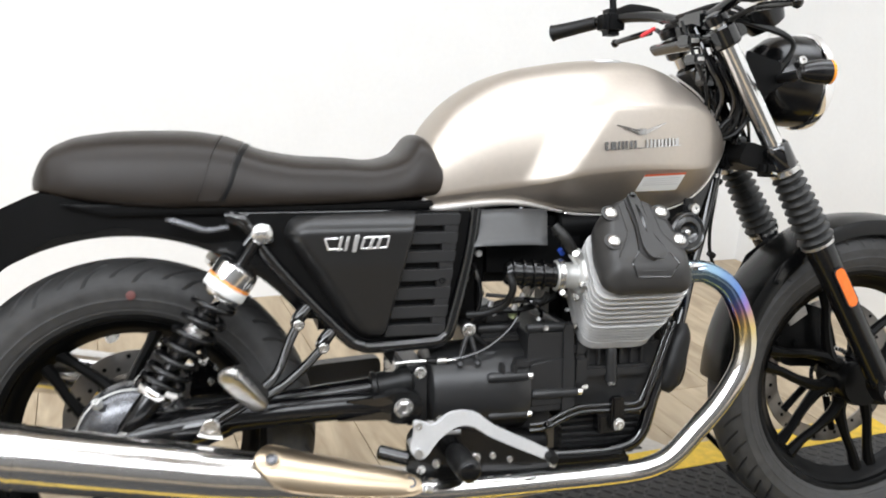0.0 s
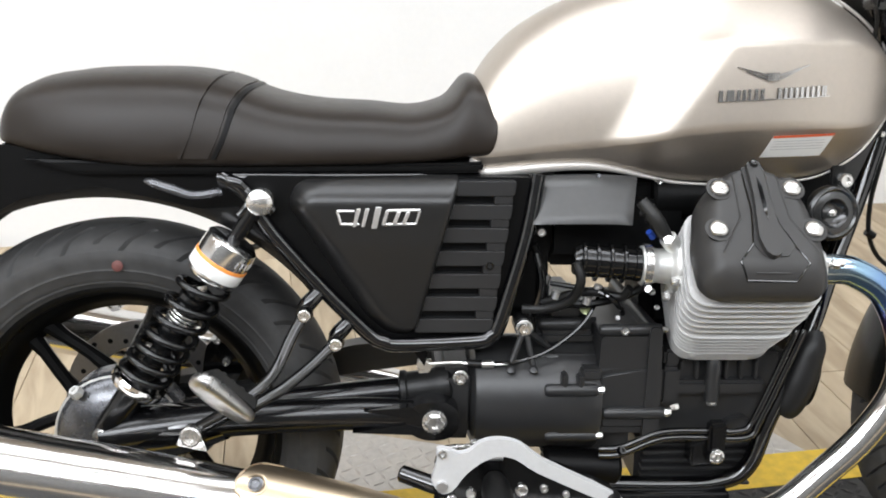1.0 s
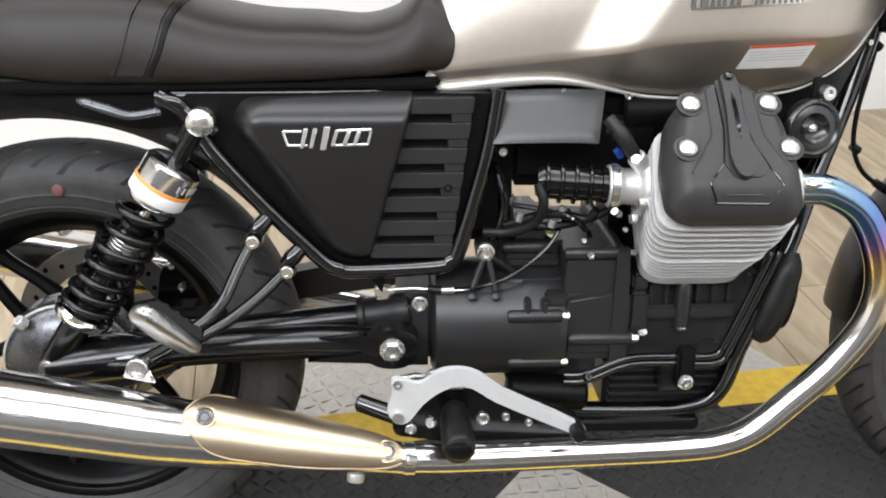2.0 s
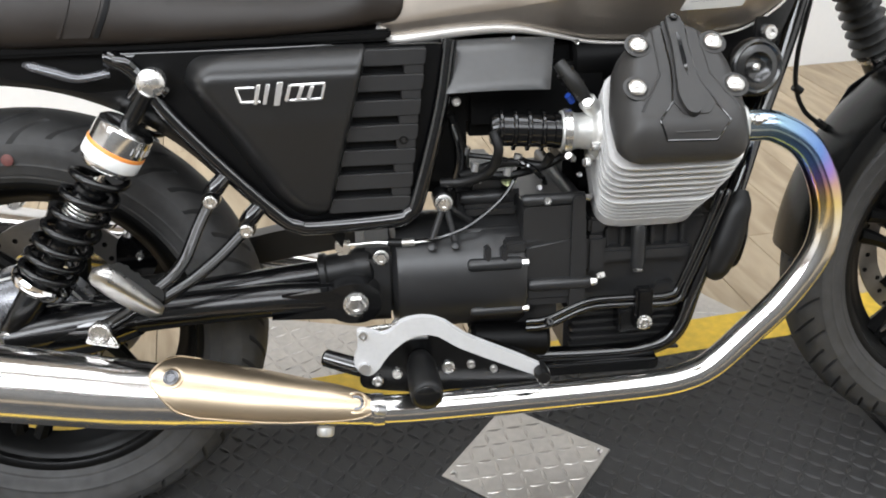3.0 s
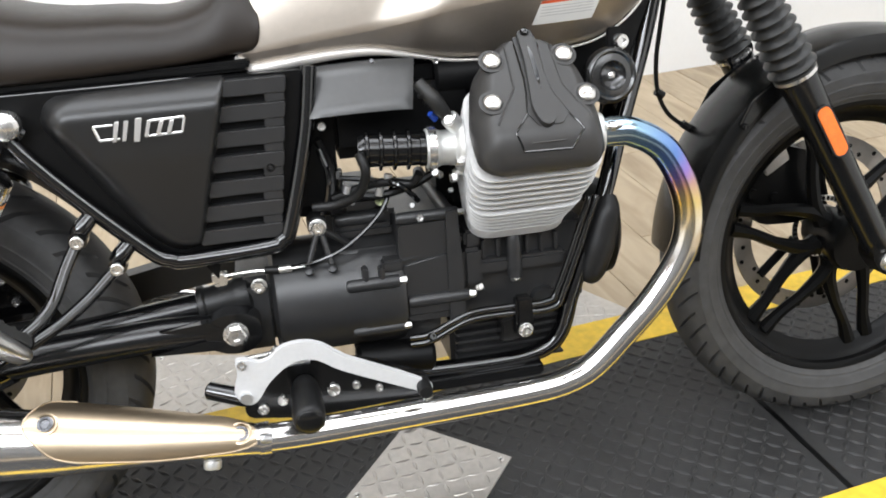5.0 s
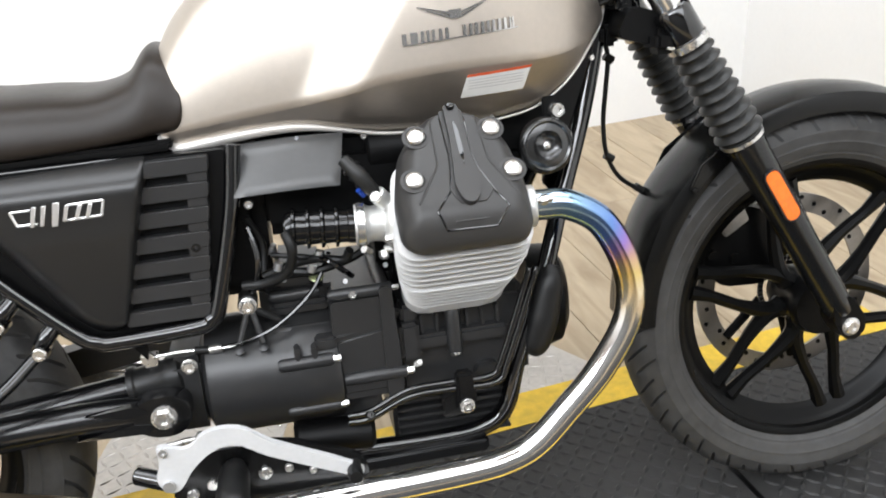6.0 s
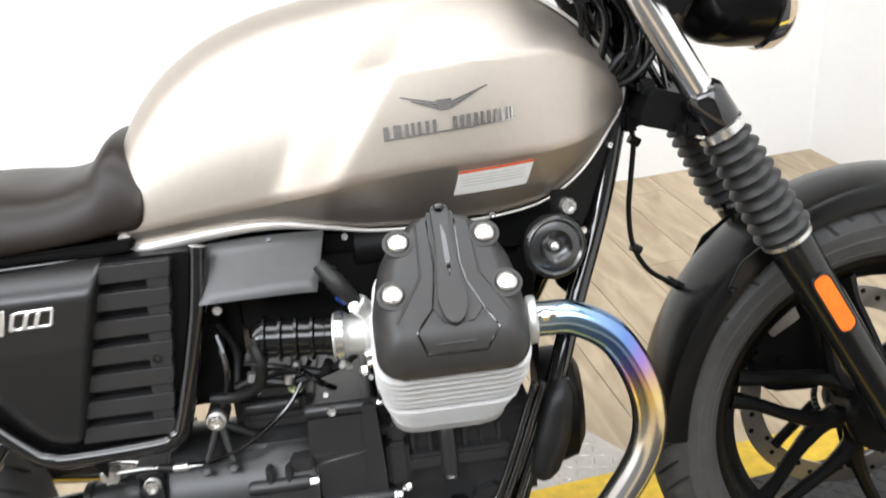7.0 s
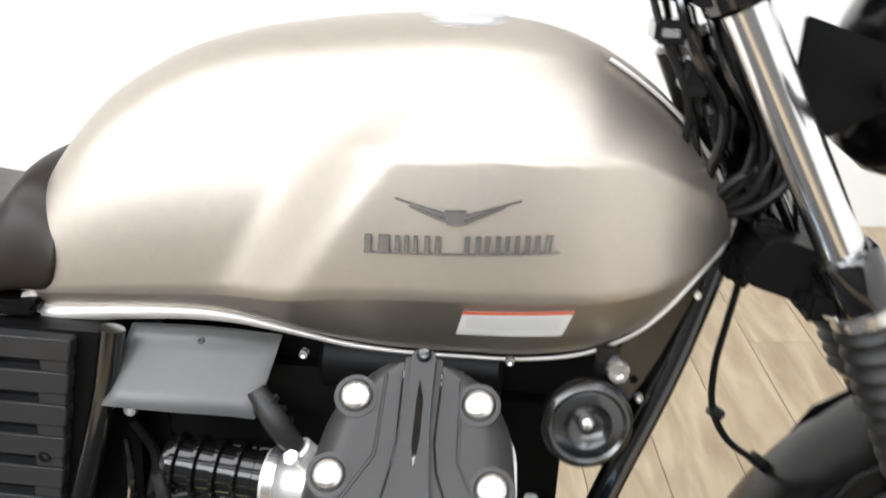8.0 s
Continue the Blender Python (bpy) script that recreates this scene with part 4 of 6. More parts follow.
part("seat_base", prism([(-0.09, 0.722), (-0.02, 0.703), (0.50, 0.708), (0.505, 0.722), (0.20, 0.715)], -0.113, 0.113, 0.004), matt_black, bike)
# side cover with vents
COV = [(0.249, 0.668), (0.258, 0.694), (0.280, 0.704), (0.474, 0.706), (0.418, 0.500), (0.397, 0.490), (0.376, 0.494), (0.346, 0.522)]
outline = round_poly(COV, 0.010, 5)


def cover_span(z):
    """Where the cover's outline begins and ends at the height z."""
    hits = []
    for (xa, za), (xb, zb) in zip(outline, outline[1:] + outline[:1]):
        if (za - z) * (zb - z) <= 0 and za != zb:
            hits.append(xa + (xb - xa) * (z - za) / (zb - za))
    return min(hits), max(hits)


bm = bmesh.new()
z_lo, z_hi = min(z for _, z in outline) + 0.0004, max(z for _, z in outline) - 0.0004
sheet = []
for i in range(45):
    z = z_lo + (z_hi - z_lo) * (i / 44)
    xa, xb = cover_span(z)
    row = []
    for k in range(37):
        f = k / 36
        x = xa + (xb - xa) * (f * f * (3 - 2 * f) * 0.6 + f * 0.4)
        lift = roll((x - xa) * 0.78, 0.026) * roll(z_hi - z, 0.034) * roll((xb - x), 0.007) * roll(z - z_lo, 0.02)
        tall = 0.030 - 0.012 * max(0.0, min(1.0, (0.62 - z) / 0.13))
        row.append(bm.verts.new((x, -0.126 - tall * lift, z)))
    sheet.append(row)
for i in range(44):
    for k in range(36):
        bm.faces.new((sheet[i][k], sheet[i][k + 1], sheet[i + 1][k + 1], sheet[i + 1][k]))
rim = sheet[0] + [r[-1] for r in sheet[1:-1]] + sheet[-1][::-1] + [r[0] for r in sheet[-2:0:-1]]
back = [bm.verts.new((v.co.x, -0.10, v.co.z)) for v in rim]
for k in range(len(rim)):
    n = (k + 1) % len(rim)
    bm.faces.new((rim[k], back[k], back[n], rim[n]))
bm.faces.new(back)
cover = part("side_cover", bm, cover_satin, bike, "satin black triangular side cover with a chromed badge", 85)
# backing of the slots, blacker than the slats: its colour stands for their shade
part("vent_shade_panel", prism(round_poly([(0.462, 0.704), (0.538, 0.703), (0.546, 0.695), (0.520, 0.505), (0.505, 0.494), (0.408, 0.492)], 0.006), -0.106, -0.098, 0.002), matt_black, cover)
for k in range(7):
    zt = 0.702 - k * 0.0310
    zb = zt - 0.0200
    xl = lambda z: 0.474 - (0.706 - z) * 0.272
    xr = lambda z: 0.545 - (0.706 - z) * 0.135
    if k == 6:
        zb = 0.497
    part("slat", prism(round_poly([(xl(zt) - 0.004, zt), (xr(zt), zt), (xr(zb), zb), (xl(zb) - 0.004, zb)], 0.003, 2), -0.138, -0.112, 0.0035, 3), panel_black, cover)
    if k < 6:
        part("bridge", block(xr(zb) - 0.026, xr(zb) - 0.002, -0.1368, -0.108, zb - 0.0108, zb + 0.0005, 0.001), panel_black, cover)
part("screw", lathe([(0.0055, 0), (0.0055, 0.003), (0.003, 0.003), (0.0025, 0.001), (0.0005, 0.001)], along((0.512, -0.1355, 0.589), (0, -1, 0)), 14), satin_black, cover)
# badge on the cover: an outlined band with slanted bars
def bar(x0, z0, x1, z1, r=0.0016):
    return tube([(x0, -0.1555, z0), (x1, -0.1555, z1)], r, 1, 6, smooth=False)


em = part("cover_badge", bar(0.314, 0.665, 0.336, 0.665), cover_chrome, cover, "chromed outline badge")
for q in ((0.314, 0.665, 0.319, 0.648), (0.319, 0.648, 0.342, 0.648), (0.379, 0.666, 0.419, 0.667), (0.419, 0.667, 0.414, 0.649), (0.414, 0.649, 0.372, 0.648)):
    part("badge_bar", bar(*q, 0.0018), cover_chrome, em)
for x0, wide, z0, z1 in ((0.333, 0.0050, 0.645, 0.669), (0.344, 0.0050, 0.645, 0.669), (0.357, 0.0075, 0.643, 0.671), (0.370, 0.0045, 0.648, 0.667), (0.384, 0.0050, 0.650, 0.665), (0.396, 0.0050, 0.650, 0.665)):
    part("badge_bar", prism([(x0 + 0.006, z1), (x0 + 0.006 + wide, z1), (x0 + wide, z0), (x0, z0)], -0.1585, -0.152, 0.0006, 1), cover_chrome, em)

# frame
part("inner_panel", prism(round_poly([(0.19, 0.705), (0.214, 0.645), (0.280, 0.562), (0.350, 0.490), (0.374, 0.478), (0.500, 0.478), (0.528, 0.51), (0.560, 0.630), (0.568, 0.705)], 0.01), -0.125, -0.06, 0.003), matt_black, bike)
frame_tube = part("frame", tube([(0.165, -0.125, 0.702), (0.195, -0.128, 0.684), (0.222, -0.13, 0.640), (0.286, -0.132, 0.564), (0.352, -0.135, 0.496), (0.374, -0.136, 0.484), (0.395, -0.136, 0.480), (0.497, -0.136, 0.484), (0.516, -0.135, 0.492), (0.528, -0.134, 0.510), (0.560, -0.128, 0.626), (0.574, -0.122, 0.709)], 0.0105, 6, 14), gloss_black, bike, "gloss black tubular steel frame")
part("seat_rail", tube([(0.16, -0.114, 0.700), (0.20, -0.116, 0.700), (0.40, -0.108, 0.700), (0.60, -0.075, 0.702)], 0.009, 6, 12), gloss_black, frame_tube)
part("down_tube", tube([(1.088, -0.035, 0.840), (1.048, -0.05, 0.690), (1.003, -0.08, 0.580), (0.962, -0.112, 0.480), (0.914, -0.125, 0.365), (0.892, -0.127, 0.296), (0.856, -0.127, 0.270), (0.78, -0.127, 0.264), (0.60, -0.13, 0.272)], 0.0125, 8, 14), gloss_black, frame_tube)
part("down_tube", tube([(1.088, 0.035, 0.840), (1.048, 0.05, 0.690), (1.003, 0.08, 0.580), (0.962, 0.112, 0.480), (0.914, 0.125, 0.365), (0.892, 0.127, 0.296), (0.856, 0.127, 0.270), (0.78, 0.127, 0.264), (0.60, 0.13, 0.272)], 0.0125, 8, 14), gloss_black, frame_tube)
part("gusset", prism([(1.090, 0.835), (1.045, 0.800), (1.000, 0.700), (0.985, 0.590), (1.003, 0.570), (1.052, 0.690)], -0.052, -0.040, 0.002), gloss_black, frame_tube)
part("lower_rail", block(0.58, 0.86, -0.150, -0.105, 0.243, 0.262, 0.004), gloss_black, frame_tube)
part("head_stock", rod((1.035, 0, 0.965), (1.118, 0, 0.800), 0.034, 28, None, 0.004), gloss_black, frame_tube)
for z in (0.66, 0.62, 0.76):
    bolt((1.055 - (0.76 - z) * 0.36, -0.068, z), (0.2, -1, 0), 0.004, 0.005, frame_tube, seg=8)
for pts in ([(0.195, -0.13, 0.688), (0.185, -0.132, 0.697), (0.165, -0.125, 0.70)], [(0.23, -0.132, 0.66), (0.21, -0.138, 0.675), (0.19, -0.14, 0.655)]):
    part("weld_bracket", tube(pts, 0.008, 5, 10), gloss_black, frame_tube)
for x, z in ((0.268, 0.530), (0.308, 0.490)):
    part("footrest_lug", tube([(x + 0.020, -0.132, z + 0.022), (x + 0.008, -0.138, z + 0.010), (x, -0.140, z)], [0.010, 0.0115, 0.0105], 3, 12), gloss_black, frame_tube)
part("side_tag", prism([(0.405, 0.478), (0.435, 0.478), (0.428, 0.445)], -0.128, -0.124, 0.001), matt_black, frame_tube)

part("helmet_hook", tube([(0.070, -0.127, 0.698), (0.080, -0.131, 0.696), (0.105, -0.133, 0.688), (0.130, -0.131, 0.680), (0.165, -0.124, 0.684)], [0.0035, 0.0060, 0.0070, 0.0060, 0.0055], 5, 12, flat=0.7), drive_grey, frame_tube, "small dark metal hook")

# rear mudguard
bm = bmesh.new()
loops = []
for i in range(40):
    a = radians(38 + i * 3.6)
    ca, sa = math.cos(a), math.sin(a)
    ring = []
    for y, r in ((-0.086, 0.350), (-0.090, 0.352), (-0.092, 0.375), (-0.086, 0.402), (-0.06, 0.415), (0, 0.418), (0.06, 0.415), (0.086, 0.402), (0.092, 0.375), (0.090, 0.352), (0.086, 0.350), (0.084, 0.38), (0.05, 0.408), (0, 0.411), (-0.05, 0.408), (-0.084, 0.38)):
        ring.append((r * ca, y, 0.318 + r * sa))
    loops.append(ring)
rings(bm, loops)
part("rear_mudguard", bm, satin_black, bike, "black rear mudguard")
part("tail_panel", prism(round_poly([(-0.125, 0.738), (0.20, 0.712), (0.21, 0.66), (0.13, 0.655), (0.0, 0.685), (-0.10, 0.668), (-0.18, 0.62), (-0.23, 0.60), (-0.24, 0.66), (-0.18, 0.712)], 0.01), -0.095, 0.095, 0.008), matt_black, bike)

# shock absorber
def shock(y):
    lo, hi = Vector((0.0, y, 0.357)), Vector((0.216, y, 0.674))
    d = (hi - lo).normalized()
    at = lambda s: lo + d * s
    ln = (hi - lo).length
    m = along(lo, d)
    body = part("shock_absorber", lathe([(0.016, 0.0), (0.019, 0.01), (0.019, 0.075), (0.014, 0.085), (0.014, 0.16), (0.019, 0.165), (0.020, 0.215), (0.014, 0.222)], m, 28), satin_black, bike, "black coil-over shock absorber with a chromed reservoir")
    part("lower_seat", lathe([(0.018, 0.076), (0.036, 0.080), (0.0375, 0.084), (0.0375, 0.090), (0.034, 0.093), (0.018, 0.093)], m, 32), chrome, body)
    pts = []
    for k in range(7 * 20 + 1):
        t = k / (7 * 20)
        a = t * 7 * 2 * math.pi
        wide = 0.0325 - 0.0010 * t
        pts.append(m @ Vector((wide * math.cos(a), wide * math.sin(a), 0.096 + 0.166 * (0.72 * t + 0.28 * t * t))))
    part("spring", tube(pts, 0.0050, 1, 10, smooth=False), satin_black, body)
    for k in range(4):
        part("body_mark", lathe([(0.0203, 0.188 + 0.005 * k), (0.0206, 0.1885 + 0.005 * k), (0.0206, 0.1905 + 0.005 * k), (0.0203, 0.191 + 0.005 * k)], m, 24), bolt_zinc, body)
    part("collar", lathe([(0.018, 0.222), (0.022, 0.224), (0.022, 0.231), (0.016, 0.233), (0.016, 0.238), (0.011, 0.242)], m, 28), satin_black, body)
    part("rod", lathe([(0.007, 0.24), (0.007, 0.275)], m, 16), chrome, body)
    part("clip", tube([m @ Vector((0.022, 0.0, 0.236)), m @ Vector((0.036, -0.006, 0.248)), m @ Vector((0.034, 0.0, 0.262)), m @ Vector((0.022, 0.004, 0.258))], 0.003, 6, 8), rubber, body)
    res = part("reservoir", lathe([(0.010, 0.262), (0.032, 0.264), (0.0350, 0.268), (0.0355, 0.272), (0.0355, 0.312), (0.0345, 0.319), (0.030, 0.323), (0.012, 0.324)], m, 40), fork_chrome, body)
    part("label", lathe([(0.0358, 0.273), (0.0361, 0.2735), (0.0361, 0.2905), (0.0358, 0.291)], m, 36), white_label, res)
    part("label_stripe", lathe([(0.0359, 0.289), (0.0363, 0.2894), (0.0363, 0.2935), (0.0359, 0.294)], m, 36), material("label_orange", (0.85, 0.3, 0.06), 0.4), res)
    for k in range(5):
        a = radians(215 + k * 13)
        q = m @ Vector((0.0356 * math.cos(a), 0.0356 * math.sin(a), 0.305))
        part("label_bar", rod(q - d * 0.005, q + d * 0.004, 0.0008, 6), grey_print, res)
    part("upper_rod", lathe([(0.0105, 0.312), (0.0105, 0.372), (0.012, 0.384)], m, 18), satin_black, body)
    sgn = -1 if y < 0 else 1
    part("top_eye", lathe([(0.013, -0.012), (0.0165, -0.008), (0.0175, 0.0), (0.0165, 0.010), (0.012, 0.014), (0.0005, 0.015)], along(hi, (0, sgn, 0)), 24), bolt_zinc, body)
    part("low_bolt", lathe([(0.014, -0.01), (0.014, 0.016), (0.011, 0.02), (0.0005, 0.02)], along(lo, (0, sgn, 0)), 12), bolt_zinc, body)
    return body


shock(-0.14)
shock(0.14)

# swing arm and final drive
arm = part("swing_arm", tube([(0.462, -0.142, 0.384), (0.40, -0.142, 0.383), (0.33, -0.142, 0.384), (0.18, -0.142, 0.377), (0.08, -0.142, 0.366), (0.0, -0.138, 0.352)], [0.018, 0.021, 0.0225, 0.023, 0.0245, 0.026], 6, 24, flat=1.0), satin_black, bike, "black swing arm with enclosed drive shaft")
part("web", prism(round_poly([(0.345, 0.398), (0.41, 0.402), (0.425, 0.391), (0.40, 0.386)], 0.003), -0.166, -0.14, 0.002), gloss_black, arm)
part("web", prism(round_poly([(0.33, 0.366), (0.42, 0.362), (0.43, 0.373), (0.40, 0.377)], 0.003), -0.166, -0.14, 0.002), gloss_black, arm)
part("shaft_tube", rod((0.10, -0.105, 0.372), (0.40, -0.105, 0.402), 0.019, 20), satin_black, arm)
part("left_arm", prism(round_poly([(0.45, 0.40), (0.33, 0.392), (0.05, 0.34), (0.0, 0.33), (0.02, 0.30), (0.34, 0.345), (0.45, 0.36)], 0.012), 0.11, 0.145, 0.006), cover_grey, arm)

drive = part("final_drive", lathe([(0.092, -0.03), (0.092, 0.0), (0.088, 0.012), (0.078, 0.024), (0.055, 0.034), (0.03, 0.038), (0.0005, 0.039)], along((0.006, -0.085, 0.332), (0, -1, 0)), 48), drive_grey, bike, "grey final drive housing")
part("housing_edge", lathe([(0.088, 0.010), (0.0900, 0.0105), (0.0900, 0.0125), (0.088, 0.013)], along((0.006, -0.085, 0.332), (0, -1, 0)), 48), cast_alloy, drive)
bolt((-0.042, -0.112, 0.400), (-0.3, -0.5, 0.8), 0.009, 0.012, drive, cast_alloy)
part("neck", tube([(0.02, -0.115, 0.345), (0.10, -0.135, 0.36), (0.16, -0.14, 0.372)], [0.045, 0.035, 0.024], 6, 20), gloss_black, drive)

# pillion footrest
pa, pb = Vector((0.2035, -0.240, 0.424)), Vector((0.158, -0.268, 0.482))
pd = (pb - pa).normalized()
pn = Vector((-0.30, -0.80, -0.50))
pn = (pn - pd * pn.dot(pd)).normalized()          # the alloy underside, turned outwards
ps = pd.cross(pn)
pm = Matrix(((pd.x, ps.x, pn.x, pa.x), (pd.y, ps.y, pn.y, pa.y), (pd.z, ps.z, pn.z, pa.z), (0, 0, 0, 1)))
LN = (pb - pa).length
alloy_peg = material("cast_peg_alloy", (0.40, 0.395, 0.385), 0.28, 0.95, scale=90, vary=0.2, bump=0.3, bscale=250)
bm = bmesh.new()
loops = []
for t, wide, deep in ((-0.10, 0.008, 0.005), (-0.06, 0.0125, 0.008), (0.05, 0.0155, 0.0095), (0.30, 0.0175, 0.0115), (0.55, 0.0185, 0.0125), (0.80, 0.0185, 0.0125), (0.98, 0.0170, 0.0115), (1.08, 0.0125, 0.008), (1.12, 0.006, 0.004)):
    loops.append([pm @ Vector((LN * t, wide * math.copysign(abs(math.cos(a)) ** 0.7, math.cos(a)), deep * (math.copysign(abs(math.sin(a)) ** 0.8, math.sin(a)) + (0.16 * math.cos(2 * a) if math.sin(a) > 0 else 0)))) for a in (2 * math.pi * k / 24 for k in range(24))])
rings(bm, loops)
rest = part("pillion_footrest", bm, alloy_peg, bike, "folded cast alloy pillion footrest with a rubber top")
part("rubber_top", prism(round_poly([(0.004, -0.019), (LN - 0.004, -0.019), (LN + 0.004, -0.006), (0.0, -0.006)], 0.004, 2), -0.0165, 0.0165, 0.0035, 2, None, pm), gaiter_rubber, rest)
for k in range(4):
    part("rubber_rib", prism([(0.010 + 0.016 * k, -0.0215), (0.016 + 0.016 * k, -0.0215), (0.017 + 0.016 * k, -0.017), (0.009 + 0.016 * k, -0.017)], -0.015, 0.015, 0.001, 1, None, pm), gaiter_rubber, rest)
part("footrest_arm", tube([(0.270, -0.146, 0.527), (0.254, -0.165, 0.500), (0.238, -0.190, 0.468), (0.222, -0.212, 0.452), (0.207, -0.224, 0.443)], 0.0078, 6, 12), gloss_black, rest)
part("footrest_arm", tube([(0.310, -0.146, 0.487), (0.278, -0.172, 0.462), (0.250, -0.196, 0.446), (0.230, -0.214, 0.438), (0.210, -0.226, 0.430)], 0.0078, 6, 12), gloss_black, rest)
part("hinge", rod((0.203, -0.238, 0.430), (0.211, -0.214, 0.440), 0.011, 14), gloss_black, rest)
part("silencer_stay", tube([(0.206, -0.222, 0.436), (0.178, -0.21, 0.416), (0.14, -0.203, 0.392)], 0.009, 5, 12), gloss_black, rest)
for q in ((0.27, -0.150, 0.527), (0.31, -0.148, 0.487)):
    part("pad", rod((q[0], -0.135, q[2]), q, 0.0115, 16), gloss_black, rest)
    bolt((q[0], -0.156, q[2]), (0, -1, 0), 0.0085, 0.006, rest, seg=14)

# rider footrest, plate and brake pedal
plate = part("footrest_plate", prism(round_poly([(0.440, 0.345), (0.46, 0.362), (0.60, 0.335), (0.68, 0.300), (0.69, 0.268), (0.52, 0.262), (0.44, 0.275)], 0.01), -0.198, -0.188, 0.002), satin_black, bike, "black footrest plate with bolts")
for q, r in (((0.556, -0.198, 0.298), 0.0085), ((0.489, -0.198, 0.294), 0.007), ((0.463, -0.198, 0.285), 0.0075), ((0.616, -0.198, 0.291), 0.005), ((0.586, -0.198, 0.30), 0.0055)):
    bolt(q, (0, -1, 0), r, 0.005, plate, seg=16)
part("plate_slot", tube([(0.495, -0.199, 0.345), (0.53, -0.199, 0.345)], 0.004, 1, 8, smooth=False), brushed_alloy, plate)
part("arm", rod((0.395, -0.18, 0.315), (0.445, -0.2, 0.305), 0.012, 16, None, 0.003), gloss_black, plate)
peg = part("rider_footrest", tube([(0.519, -0.20, 0.312), (0.519, -0.225, 0.3125), (0.519, -0.28, 0.3135), (0.519, -0.296, 0.314), (0.519, -0.300, 0.314)], [0.015, 0.0195, 0.0205, 0.0195, 0.016], 4, 18), rubber, bike, "black rubber rider footrest")
part("end_cap", lathe([(0.0160, 0.0), (0.0158, 0.002), (0.013, 0.0040), (0.0005, 0.0045)], along((0.519, -0.2995, 0.314), (0, -1, -0.1)), 20), satin_black, peg)
PED = [(0.445, 0.324), (0.434, 0.342), (0.441, 0.365), (0.440, 0.384), (0.456, 0.383), (0.468, 0.377), (0.483, 0.382), (0.494, 0.393), (0.519, 0.397), (0.546, 0.390), (0.574, 0.368), (0.670, 0.319), (0.675, 0.303), (0.663, 0.305), (0.566, 0.351), (0.545, 0.366), (0.525, 0.374), (0.504, 0.370), (0.478, 0.350), (0.460, 0.326)]
ped = part("brake_pedal", prism([(p.x, p.y) for p in spline([(x, z, 0) for x, z in PED], 3, True)], -0.253, -0.243, 0.0018), pedal_grey, bike, "grey alloy brake pedal")
part("pedal_pad", tube([(0.667, -0.24, 0.312), (0.667, -0.262, 0.312), (0.667, -0.272, 0.312)], [0.009, 0.0098, 0.008], 3, 14), rubber, ped)
bolt((0.670, -0.255, 0.300), (0.1, -1, 0), 0.006, 0.008, ped, seg=10)
part("pushrod", rod((0.450, -0.232, 0.375), (0.52, -0.20, 0.365), 0.004, 10), bolt_zinc, ped)
bolt((0.447, -0.243, 0.378), (0, -1, 0), 0.006, 0.014, ped, seg=8)
bolt((0.49, -0.225, 0.378), (0, -1, 0), 0.007, 0.008, ped, seg=12)
part("pivot_pin", rod((0.447, -0.258, 0.334), (0.447, -0.19, 0.334), 0.007, 14), brushed_alloy, ped)
part("starter", rod((0.595, -0.125, 0.298), (0.705, -0.125, 0.292), 0.024, 24, None, 0.006), matt_black, bike, "black cylindrical starter motor")

# side stand
stand = part("side_stand", rod((1.250, 0.25, 0.140), (1.335, 0.25, 0.058), 0.007, 10, None, 0.002), satin_black, bike, "black side stand")
part("foot", block(1.315, 1.36, 0.235, 0.268, 0.046, 0.056, 0.003), satin_black, stand)

